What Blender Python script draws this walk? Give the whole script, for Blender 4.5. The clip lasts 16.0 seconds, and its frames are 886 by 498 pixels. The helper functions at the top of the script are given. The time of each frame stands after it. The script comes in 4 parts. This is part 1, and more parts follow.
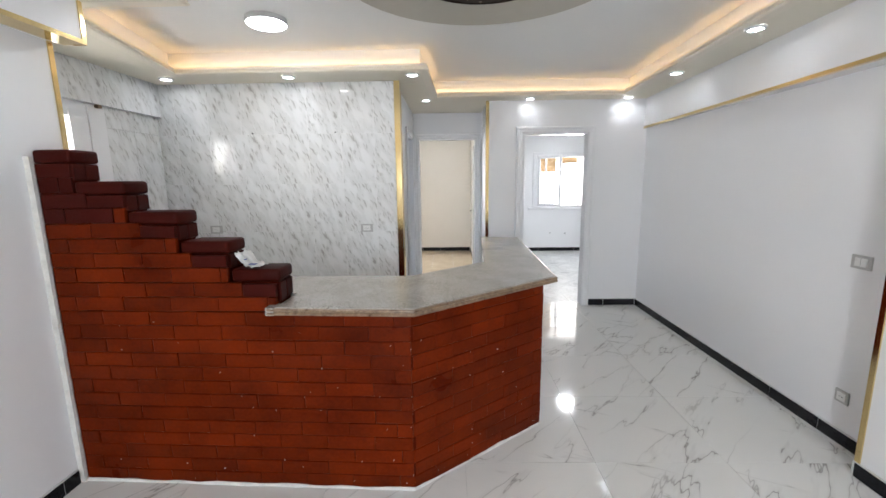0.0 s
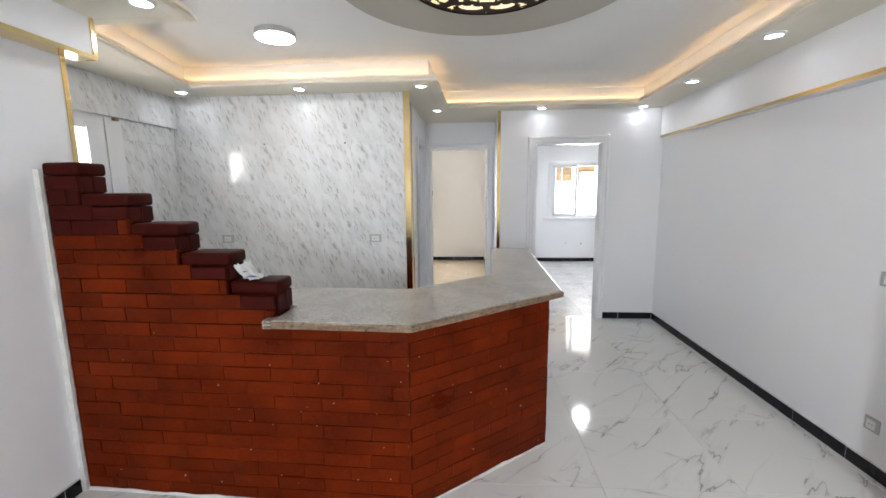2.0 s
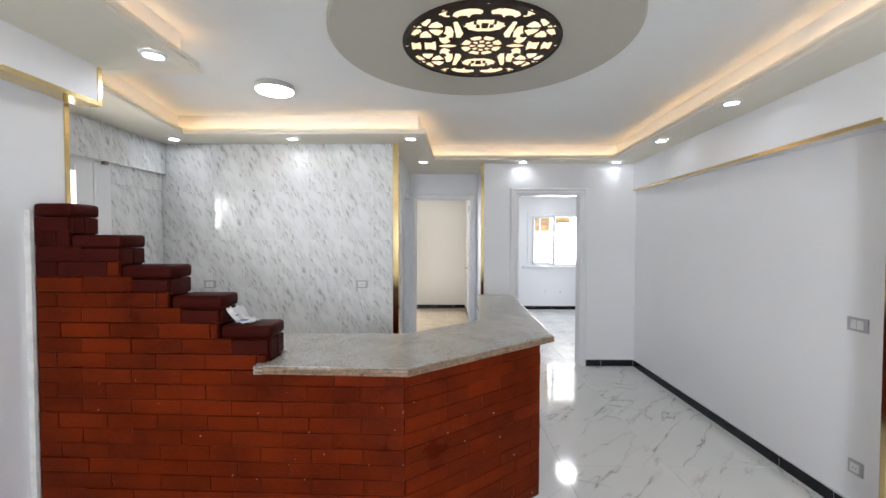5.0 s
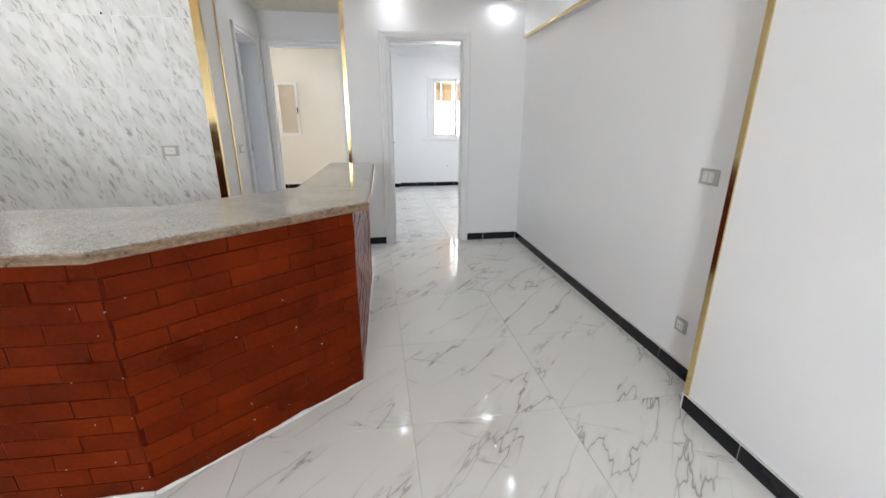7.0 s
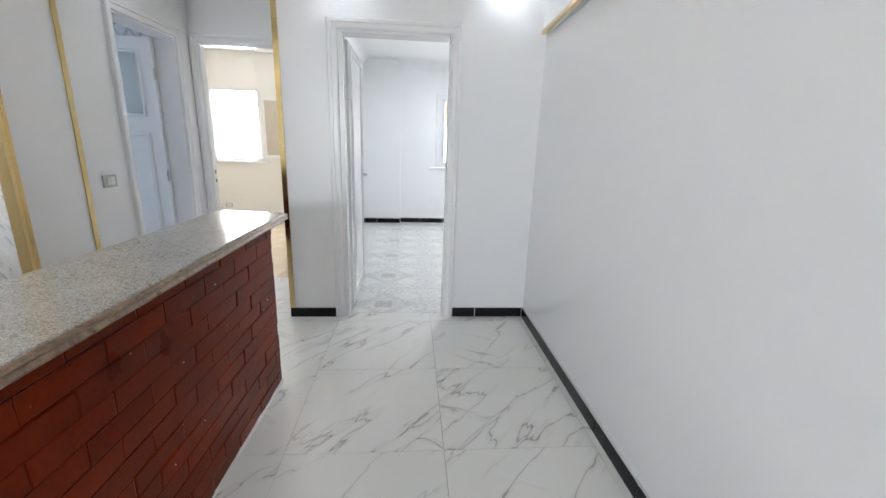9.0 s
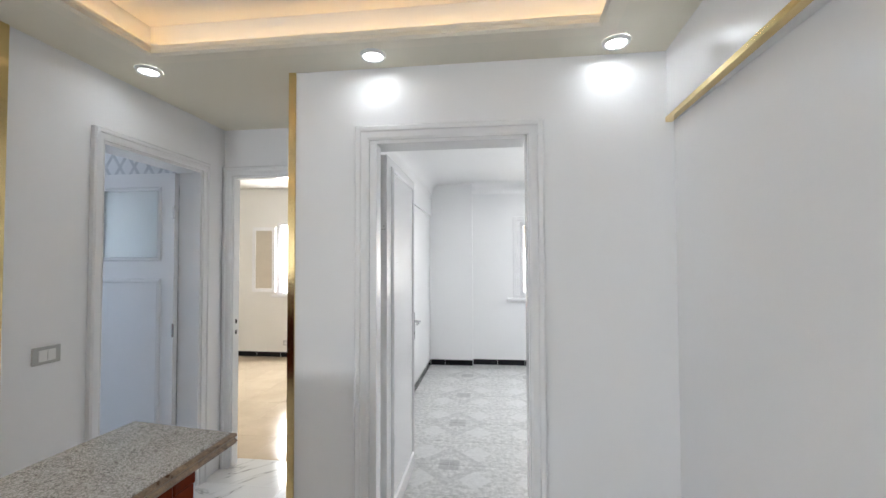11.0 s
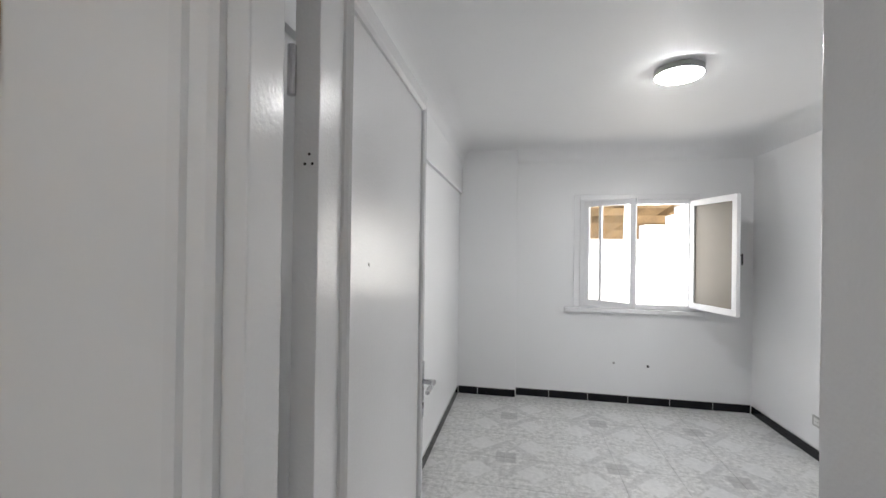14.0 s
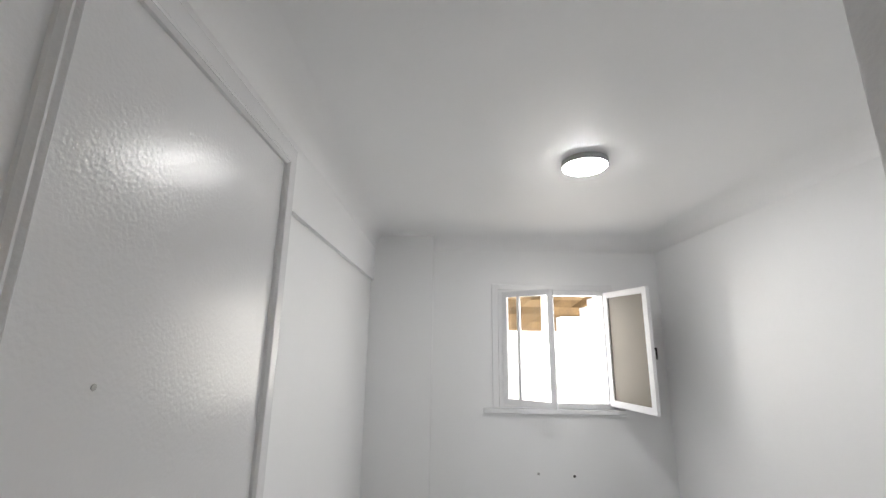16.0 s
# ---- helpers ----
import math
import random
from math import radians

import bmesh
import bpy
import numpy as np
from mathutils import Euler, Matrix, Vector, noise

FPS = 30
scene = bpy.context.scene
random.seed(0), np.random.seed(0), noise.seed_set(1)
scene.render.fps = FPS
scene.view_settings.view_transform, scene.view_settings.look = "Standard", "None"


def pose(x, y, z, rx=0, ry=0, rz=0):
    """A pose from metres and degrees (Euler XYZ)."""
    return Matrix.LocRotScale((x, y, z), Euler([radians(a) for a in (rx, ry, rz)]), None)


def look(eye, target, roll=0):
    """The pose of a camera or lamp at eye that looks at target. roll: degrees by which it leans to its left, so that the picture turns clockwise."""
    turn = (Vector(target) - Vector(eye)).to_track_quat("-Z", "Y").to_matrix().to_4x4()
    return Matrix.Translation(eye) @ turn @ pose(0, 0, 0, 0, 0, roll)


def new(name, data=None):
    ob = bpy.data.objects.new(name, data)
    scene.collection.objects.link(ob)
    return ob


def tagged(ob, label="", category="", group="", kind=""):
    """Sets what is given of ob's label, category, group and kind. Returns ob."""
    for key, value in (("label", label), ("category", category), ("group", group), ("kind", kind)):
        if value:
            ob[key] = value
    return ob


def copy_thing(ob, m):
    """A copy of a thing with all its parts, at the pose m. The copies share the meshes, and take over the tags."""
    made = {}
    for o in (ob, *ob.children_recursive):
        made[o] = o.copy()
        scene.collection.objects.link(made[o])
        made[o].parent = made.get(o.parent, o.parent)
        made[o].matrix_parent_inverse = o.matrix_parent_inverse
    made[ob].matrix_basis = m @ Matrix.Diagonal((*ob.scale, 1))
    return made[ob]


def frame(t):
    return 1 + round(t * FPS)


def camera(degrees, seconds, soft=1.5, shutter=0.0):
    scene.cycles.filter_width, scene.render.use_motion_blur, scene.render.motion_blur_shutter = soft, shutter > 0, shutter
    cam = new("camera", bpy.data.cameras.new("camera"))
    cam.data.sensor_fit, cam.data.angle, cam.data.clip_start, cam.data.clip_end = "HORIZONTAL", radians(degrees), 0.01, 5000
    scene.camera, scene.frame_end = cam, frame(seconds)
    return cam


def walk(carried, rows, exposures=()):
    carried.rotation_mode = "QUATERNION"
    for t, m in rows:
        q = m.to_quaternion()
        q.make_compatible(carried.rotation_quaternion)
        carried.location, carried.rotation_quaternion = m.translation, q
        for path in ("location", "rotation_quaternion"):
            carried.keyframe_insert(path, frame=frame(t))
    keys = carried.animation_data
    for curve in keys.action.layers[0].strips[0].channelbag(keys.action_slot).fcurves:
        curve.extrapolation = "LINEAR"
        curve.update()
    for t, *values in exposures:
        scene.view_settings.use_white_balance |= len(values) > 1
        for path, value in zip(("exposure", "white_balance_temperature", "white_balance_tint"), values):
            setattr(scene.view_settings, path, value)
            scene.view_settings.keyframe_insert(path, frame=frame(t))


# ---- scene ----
cam = camera(94.6, 16.0)
PATH = [
    (0, (-0.216, -0.063, 1.586), (-0.26, 1.909, 1.254), -0.7),
    (0.5, (-0.245, -0.017, 1.567), (-0.268, 1.921, 1.07), -0.9),
    (1, (-0.178, 0.024, 1.561), (-0.243, 1.932, 0.967), -0.4),
    (1.5, (-0.143, 0.009, 1.584), (-0.277, 1.958, 1.158), -0.5),
    (2, (-0.129, -0.01, 1.606), (-0.259, 1.964, 1.314), -0.6),
    (2.5, (-0.13, -0.035, 1.625), (-0.252, 1.956, 1.477), -0.4),
    (3, (-0.142, -0.058, 1.643), (-0.257, 1.939, 1.659), 0.1),
    (3.2, (-0.143, -0.067, 1.65), (-0.255, 1.929, 1.701), -0.1),
    (5.3, (-0.227, -0.064, 1.564), (-0.203, 1.932, 1.448), 0.0),
    (5.5, (-0.229, -0.021, 1.547), (-0.143, 1.952, 1.234), -0.9),
    (6, (-0.113, 0.093, 1.497), (0.049, 2.015, 0.971), -2.2),
    (6.5, (0.24, 0.256, 1.438), (0.419, 2.17, 0.887), -0.4),
    (7, (0.469, 0.456, 1.379), (0.778, 2.334, 0.765), 0.1),
    (7.5, (0.675, 0.8, 1.398), (1.048, 2.671, 0.797), 1.0),
    (8, (0.921, 1.138, 1.378), (1.179, 3.043, 0.825), -0.1),
    (8.5, (1.032, 1.428, 1.41), (1.248, 3.329, 0.829), 0.4),
    (9, (1.15, 1.852, 1.409), (1.31, 3.779, 0.898), 1.9),
    (9.2, (1.115, 1.967, 1.402), (1.318, 3.898, 0.923), 1.4),
    (11.3, (1.283, 3.168, 1.538), (0.792, 5.102, 1.672), -0.4),
    (11.5, (1.3, 3.294, 1.547), (0.59, 5.156, 1.722), -0.6),
    (12, (1.292, 3.515, 1.536), (0.26, 5.224, 1.662), 0.9),
    (12.5, (1.181, 3.762, 1.511), (0.158, 5.476, 1.643), 1.9),
    (13, (1.069, 4.021, 1.536), (0.342, 5.883, 1.59), 0.8),
    (13.5, (1.051, 4.321, 1.547), (0.444, 6.226, 1.602), -0.3),
    (14, (1.026, 4.506, 1.539), (0.644, 6.469, 1.548), 0.8),
    (14.5, (0.945, 4.615, 1.55), (0.928, 6.613, 1.643), -0.6),
    (15, (0.905, 4.687, 1.552), (1.084, 6.677, 1.655), -0.1),
    (15.5, (0.989, 4.796, 1.542), (1.112, 6.784, 1.728), -0.4),
    (16, (1.117, 4.874, 1.565), (1.09, 6.823, 2.012), 0.8),
]
walk(cam, [(t, look(eye, target, roll)) for t, eye, target, roll in PATH], exposures=[(0, 2.57, 6250, 10), (0.8, 2.68, 6550, 11), (2.0, 2.58, 6250, 10), (3.0, 2.55, 6150, 10), (5.4, 2.58, 6150, 10), (6.2, 2.7, 6550, 11), (6.7, 2.65, 6500, 10), (7.5, 2.78, 6200, 9), (9, 2.8, 6150, 8), (11.5, 2.6, 6450, 9), (12.2, 2.7, 6500, 9), (12.6, 2.65, 6500, 9), (13, 2.35, 6400, 10), (13.5, 2.2, 6450, 10), (14, 2.0, 6550, 10), (15, 2.0, 6600, 10), (15.5, 2.0, 6600, 10), (16, 1.95, 6700, 10)])

# ---- daylight ----
world = bpy.data.worlds.new("sky")
scene.world = world
world.use_nodes = True
sky = world.node_tree.nodes.new("ShaderNodeTexSky")
sky.sky_type, sky.sun_disc = "NISHITA", False
sky.sun_elevation, sky.sun_rotation = radians(55), radians(145)
back = world.node_tree.nodes["Background"]
back.inputs["Strength"].default_value = 0.15
world.node_tree.links.new(sky.outputs[0], back.inputs["Color"])
sun = new("sun", bpy.data.lights.new("sun", "SUN"))
sun.data.energy, sun.data.angle, sun.data.color = 5.0, radians(0.5), (1, 0.95, 0.88)
sun.matrix_world = look((0, 0, 0), (-0.47, 0.67, -1.17))


def window_light(name, eye, target, w, h, watts, color=(0.93, 0.96, 1)):
    """The sky's light in a window's opening."""
    lamp = new(name, bpy.data.lights.new(name, "AREA"))
    lamp.data.shape, lamp.data.size, lamp.data.size_y = "RECTANGLE", w, h
    lamp.data.energy, lamp.data.color = watts, color
    lamp.matrix_world = look(eye, target)
    return lamp


window_light("skylight_bedroom", (2.36, 9.15, 1.53), (2.2, 6, 1.2), 0.56, 1.05, 2.2, (1, 0.98, 0.95))
window_light("skylight_room", (-1.735, 9.31, 1.555), (-1.6, 6.0, 1.3), 0.79, 1.13, 16, (1, 0.985, 0.97))
window_light("skylight_bathroom", (-2.85, 4.9, 1.7), (-1, 5.2, 1.2), 0.6, 0.6, 1.7, (0.72, 0.83, 1))
window_light("skylight_kitchen", (-3.15, 2.745, 1.9), (-1, 2.745, 1.3), 0.46, 0.36, 1.6, (1, 0.95, 0.88))
# fill lamp added at an unseen rear window to brighten hall and bar
window_light("skylight_living", (-0.75, -2.98, 1.65), (2.2, 1.6, 1.0), 0.58, 0.9, 17)


# ---- materials ----
def material(name, color, rough=0.5, metal=0.0, vary=0.06, scale=3.0, fine=60.0, bump=0.1, coat=0.0, rough_vary=0.08, each=0.0, tone=None, spec=0.5, paint=False):
    """A surface with variation at two scales; each: how far pieces differ from one another."""
    m = bpy.data.materials.new(name)
    m.use_nodes = True
    t = m.node_tree
    b = t.nodes["Principled BSDF"]
    b.inputs["Metallic"].default_value = metal
    b.inputs["Specular IOR Level"].default_value = spec
    b.inputs["Coat Weight"].default_value = coat
    b.inputs["Coat Roughness"].default_value = 0.12
    co = t.nodes.new("ShaderNodeNewGeometry").outputs["Position"]
    big, small = t.nodes.new("ShaderNodeTexNoise"), t.nodes.new("ShaderNodeTexNoise")
    for n, k, d in ((big, scale, 4), (small, fine, 3)):
        t.links.new(co, n.inputs["Vector"])
        n.inputs["Scale"].default_value, n.inputs["Detail"].default_value = k, d
    mixed = t.nodes.new("ShaderNodeMix")
    mixed.data_type = "RGBA"
    dark = tone or tuple(c * (1 - vary * 2) for c in color)
    mixed.inputs["A"].default_value = (*dark, 1)
    mixed.inputs["B"].default_value = (*color, 1)
    ramp = t.nodes.new("ShaderNodeMapRange")
    ramp.inputs["From Min"].default_value, ramp.inputs["From Max"].default_value = 0.22, 0.78
    add = t.nodes.new("ShaderNodeMath")
    add.operation = "MULTIPLY_ADD"
    add.inputs[1].default_value = 0.35
    t.links.new(small.outputs[0], add.inputs[0])
    t.links.new(big.outputs[0], add.inputs[2])
    sub = t.nodes.new("ShaderNodeMath")
    sub.operation = "SUBTRACT"
    sub.inputs[1].default_value = 0.17
    t.links.new(add.outputs[0], sub.inputs[0])
    t.links.new(sub.outputs[0], ramp.inputs["Value"])
    t.links.new(ramp.outputs[0], mixed.inputs["Factor"])
    last = mixed.outputs["Result"]
    if each:
        info = t.nodes.new("ShaderNodeObjectInfo")
        hsv = t.nodes.new("ShaderNodeHueSaturation")
        r = t.nodes.new("ShaderNodeMapRange")
        r.inputs["To Min"].default_value, r.inputs["To Max"].default_value = 1 - each, 1 + each
        t.links.new(info.outputs["Random"], r.inputs["Value"])
        t.links.new(r.outputs[0], hsv.inputs["Value"])
        t.links.new(last, hsv.inputs["Color"])
        last = hsv.outputs[0]
    t.links.new(last, b.inputs["Base Color"])
    rr = t.nodes.new("ShaderNodeMapRange")
    rr.inputs["To Min"].default_value, rr.inputs["To Max"].default_value = max(0.02, rough - rough_vary), rough + rough_vary
    t.links.new(big.outputs[0], rr.inputs["Value"])
    t.links.new(rr.outputs[0], b.inputs["Roughness"])
    if bump:
        bp = t.nodes.new("ShaderNodeBump")
        bp.inputs["Strength"].default_value, bp.inputs["Distance"].default_value = bump, 0.004
        t.links.new(small.outputs[0] if paint else add.outputs[0], bp.inputs["Height"])
        t.links.new(bp.outputs[0], b.inputs["Normal"])
    return m


def glowing(name, color, strength):
    m = bpy.data.materials.new(name)
    m.use_nodes = True
    b = m.node_tree.nodes["Principled BSDF"]
    b.inputs["Base Color"].default_value = (0.9, 0.9, 0.9, 1)
    b.inputs["Emission Color"].default_value = (*color, 1)
    b.inputs["Emission Strength"].default_value = strength
    return m


def chain(m):
    """The node tree, its shader, and a maker of nodes."""
    t = m.node_tree

    def add(sort, links=(), **values):
        n = t.nodes.new("ShaderNode" + sort)
        for key, value in values.items():
            if key == "op":
                n.operation = value
            elif key == "kind":
                n.data_type = value
        for slot, source in links:
            if isinstance(source, (int, float, tuple)):
                n.inputs[slot].default_value = source
            else:
                t.links.new(source, n.inputs[slot])
        return n

    return t, t.nodes["Principled BSDF"], add


def marble_tile(name, base, vein, rough, size, sharp, tilt, amount, stretch=(1, 1, 1), coat=0.0, vertical=False):
    """Polished tile with printed veins that run at a slant; every tile takes its own cut of the print."""
    m = bpy.data.materials.new(name)
    m.use_nodes = True
    t, b, add = chain(m)
    pos = add("NewGeometry").outputs["Position"]
    rnd = add("ObjectInfo").outputs["Random"]
    shift = add("CombineXYZ", (("X", add("Math", ((0, rnd), (1, 17.0)), op="MULTIPLY").outputs[0]), ("Y", add("Math", ((0, rnd), (1, 31.0)), op="MULTIPLY").outputs[0]))).outputs[0]
    moved = add("VectorMath", ((0, pos), (1, shift)), op="ADD").outputs[0]
    side = add("Math", ((0, rnd), (1, 0.5)), op="GREATER_THAN").outputs[0]
    side = add("Math", ((0, side), (1, 2.0), (2, -1.0)), op="MULTIPLY_ADD").outputs[0]
    flip = add("CombineXYZ", (("X", side), ("Y", 1.0), ("Z", 1.0))).outputs[0]
    cut = add("VectorMath", ((0, moved), (1, flip)), op="MULTIPLY").outputs[0]
    spin = add("Mapping", (("Vector", cut), ("Rotation", (0, radians(tilt), 0) if vertical else (0, 0, radians(tilt))))).outputs[0]
    spin = add("Mapping", (("Vector", spin), ("Scale", stretch))).outputs[0]
    warp = add("TexNoise", (("Vector", spin), ("Scale", size * 0.9), ("Detail", 5.0), ("Roughness", 0.6)))
    far = add("VectorMath", ((0, warp.outputs["Color"]), (1, (0.5, 0.5, 0.5))), op="SUBTRACT").outputs[0]
    far = add("VectorMath", ((0, far), ("Scale", 0.55 / size)), op="SCALE").outputs[0]
    bent = add("VectorMath", ((0, spin), (1, far)), op="ADD").outputs[0]
    n = add("TexNoise", (("Vector", bent), ("Scale", size), ("Detail", 2.0), ("Roughness", 0.45))).outputs[0]
    d = add("Math", ((0, n), (1, 0.5)), op="SUBTRACT").outputs[0]
    d = add("Math", ((0, d),), op="ABSOLUTE").outputs[0]
    line = add("MapRange", (("Value", d), ("From Min", 0.0), ("From Max", sharp), ("To Min", 1.0), ("To Max", 0.0))).outputs[0]
    patch = add("TexNoise", (("Vector", moved), ("Scale", size * 0.7), ("Detail", 3.0))).outputs[0]
    patch = add("MapRange", (("Value", patch), ("From Min", 0.40), ("From Max", 0.60))).outputs[0]
    k = add("Math", ((0, line), (1, patch)), op="MULTIPLY").outputs[0]
    k = add("Math", ((0, k), (1, amount)), op="MULTIPLY").outputs[0]
    cloud = add("TexNoise", (("Vector", moved), ("Scale", 2.5), ("Detail", 4.0))).outputs[0]
    soft = add("Mix", (("Factor", cloud), ("A", (*[c * 0.93 for c in base], 1)), ("B", (*base, 1))), kind="RGBA").outputs["Result"]
    col = add("Mix", (("Factor", k), ("A", soft), ("B", (*vein, 1))), kind="RGBA").outputs["Result"]
    t.links.new(col, b.inputs["Base Color"])
    rr = add("MapRange", (("Value", cloud), ("To Min", max(0.02, rough - 0.03)), ("To Max", rough + 0.05))).outputs[0]
    t.links.new(rr, b.inputs["Roughness"])
    b.inputs["Coat Weight"].default_value = coat
    wave = add("TexNoise", (("Vector", pos), ("Scale", 4.0), ("Detail", 2.0))).outputs[0]
    bp = add("Bump", (("Height", wave), ("Strength", 0.12), ("Distance", 0.004))).outputs[0]
    t.links.new(bp, b.inputs["Normal"])
    return m


def vein_tile(name):
    """Polished white floor tile printed with long jagged hairline veins and a few dark feathered strokes across them."""
    m = bpy.data.materials.new(name)
    m.use_nodes = True
    t, b, add = chain(m)
    pos = add("NewGeometry").outputs["Position"]
    rnd = add("ObjectInfo").outputs["Random"]
    shift = add("CombineXYZ", (("X", add("Math", ((0, rnd), (1, 23.0)), op="MULTIPLY").outputs[0]), ("Y", add("Math", ((0, rnd), (1, 37.0)), op="MULTIPLY").outputs[0]))).outputs[0]
    moved = add("VectorMath", ((0, pos), (1, shift)), op="ADD").outputs[0]

    def veins(turn, size, long, thin, detail, low, high):
        spun = add("Mapping", (("Vector", moved), ("Rotation", (0, 0, radians(turn))))).outputs[0]
        flow = add("Mapping", (("Vector", spun), ("Scale", (long, 1.0, 1.0)))).outputs[0]
        n = add("TexNoise", (("Vector", flow), ("Scale", size), ("Detail", detail), ("Roughness", 0.52))).outputs[0]
        d = add("Math", ((0, n), (1, 0.5)), op="SUBTRACT").outputs[0]
        d = add("Math", ((0, d),), op="ABSOLUTE").outputs[0]
        gate = add("TexNoise", (("Vector", flow), ("Scale", size * 1.1), ("Detail", 2.0))).outputs[1]
        gate = add("SeparateXYZ", ((0, gate),)).outputs[1]
        gate = add("MapRange", (("Value", gate), ("From Min", low), ("From Max", high))).outputs[0]
        line = add("MapRange", (("Value", d), ("From Min", 0.0), ("From Max", thin), ("To Min", 1.0), ("To Max", 0.0))).outputs[0]
        halo = add("MapRange", (("Value", d), ("From Min", 0.0), ("From Max", thin * 4.5), ("To Min", 0.22), ("To Max", 0.0))).outputs[0]
        line = add("Math", ((0, line), (1, halo)), op="MAXIMUM").outputs[0]
        return add("Math", ((0, line), (1, gate)), op="MULTIPLY").outputs[0]

    first = veins(-48, 4.2, 0.20, 0.0075, 4.0, 0.42, 0.56)
    second = veins(28, 6.5, 0.22, 0.015, 3.0, 0.62, 0.72)
    k = add("Math", ((0, first), (1, second)), op="MAXIMUM").outputs[0]
    k = add("Math", ((0, k), (1, 0.8)), op="MULTIPLY").outputs[0]
    cloud = add("TexNoise", (("Vector", moved), ("Scale", 2.5), ("Detail", 4.0))).outputs[0]
    soft = add("Mix", (("Factor", cloud), ("A", (0.74, 0.735, 0.71, 1)), ("B", (0.80, 0.79, 0.765, 1))), kind="RGBA").outputs["Result"]
    col = add("Mix", (("Factor", k), ("A", soft), ("B", (0.23, 0.215, 0.195, 1))), kind="RGBA").outputs["Result"]
    t.links.new(col, b.inputs["Base Color"])
    rr = add("MapRange", (("Value", cloud), ("To Min", 0.045), ("To Max", 0.12))).outputs[0]
    t.links.new(rr, b.inputs["Roughness"])
    wave = add("TexNoise", (("Vector", pos), ("Scale", 4.0), ("Detail", 2.0))).outputs[0]
    t.links.new(add("Bump", (("Height", wave), ("Strength", 0.12), ("Distance", 0.004))).outputs[0], b.inputs["Normal"])
    return m


def streak_tile(name):
    """Glossy white wall tile printed with clusters of slanting grey strokes."""
    m = bpy.data.materials.new(name)
    m.use_nodes = True
    t, b, add = chain(m)
    pos = add("NewGeometry").outputs["Position"]
    rnd = add("ObjectInfo").outputs["Random"]
    local = add("TexCoord").outputs["Object"]
    pick = add("Math", ((0, rnd), (1, 2.999)), op="MULTIPLY").outputs[0]
    pick = add("Math", ((0, pick),), op="FLOOR").outputs[0]
    shift = add("CombineXYZ", (("Z", add("Math", ((0, pick), (1, 0.021)), op="MULTIPLY").outputs[0]),)).outputs[0]
    local = add("VectorMath", ((0, local), (1, shift)), op="ADD").outputs[0]
    along = add("VectorMath", ((0, local), (1, (0.40, -0.92, 0.0))), op="DOT_PRODUCT").outputs["Value"]
    across = add("VectorMath", ((0, local), (1, (0.92, 0.40, 0.0))), op="DOT_PRODUCT").outputs["Value"]
    depth = add("SeparateXYZ", ((0, local),)).outputs[2]
    wob = add("TexNoise", (("Vector", local), ("Scale", 14.0), ("Detail", 2.0))).outputs[0]
    across = add("Math", ((0, wob), (1, 0.05), (2, across)), op="MULTIPLY_ADD").outputs[0]
    fine = add("CombineXYZ", (("X", across), ("Y", add("Math", ((0, along), (1, 0.20)), op="MULTIPLY").outputs[0]), ("Z", depth))).outputs[0]
    n = add("TexNoise", (("Vector", fine), ("Scale", 62.0), ("Detail", 2.0), ("Roughness", 0.5))).outputs[0]
    n = add("MapRange", (("Value", n), ("From Min", 0.53), ("From Max", 0.66))).outputs[0]
    wide = add("CombineXYZ", (("X", across), ("Y", add("Math", ((0, along), (1, 0.35)), op="MULTIPLY").outputs[0]), ("Z", depth))).outputs[0]
    c = add("TexNoise", (("Vector", wide), ("Scale", 17.0), ("Detail", 1.0))).outputs[0]
    c = add("MapRange", (("Value", c), ("From Min", 0.40), ("From Max", 0.58))).outputs[0]
    k = add("Math", ((0, n), (1, c)), op="MULTIPLY").outputs[0]
    k = add("Math", ((0, k), (1, 0.62)), op="MULTIPLY").outputs[0]
    soft = add("Mix", (("Factor", c), ("A", (0.78, 0.785, 0.785, 1)), ("B", (0.70, 0.705, 0.70, 1))), kind="RGBA").outputs["Result"]
    col = add("Mix", (("Factor", k), ("A", soft), ("B", (0.27, 0.26, 0.24, 1))), kind="RGBA").outputs["Result"]
    t.links.new(col, b.inputs["Base Color"])
    b.inputs["Roughness"].default_value = 0.05
    wave = add("TexNoise", (("Vector", pos), ("Scale", 5.0), ("Detail", 2.0))).outputs[0]
    bp = add("Bump", (("Height", wave), ("Strength", 0.06), ("Distance", 0.004))).outputs[0]
    t.links.new(bp, b.inputs["Normal"])
    return m


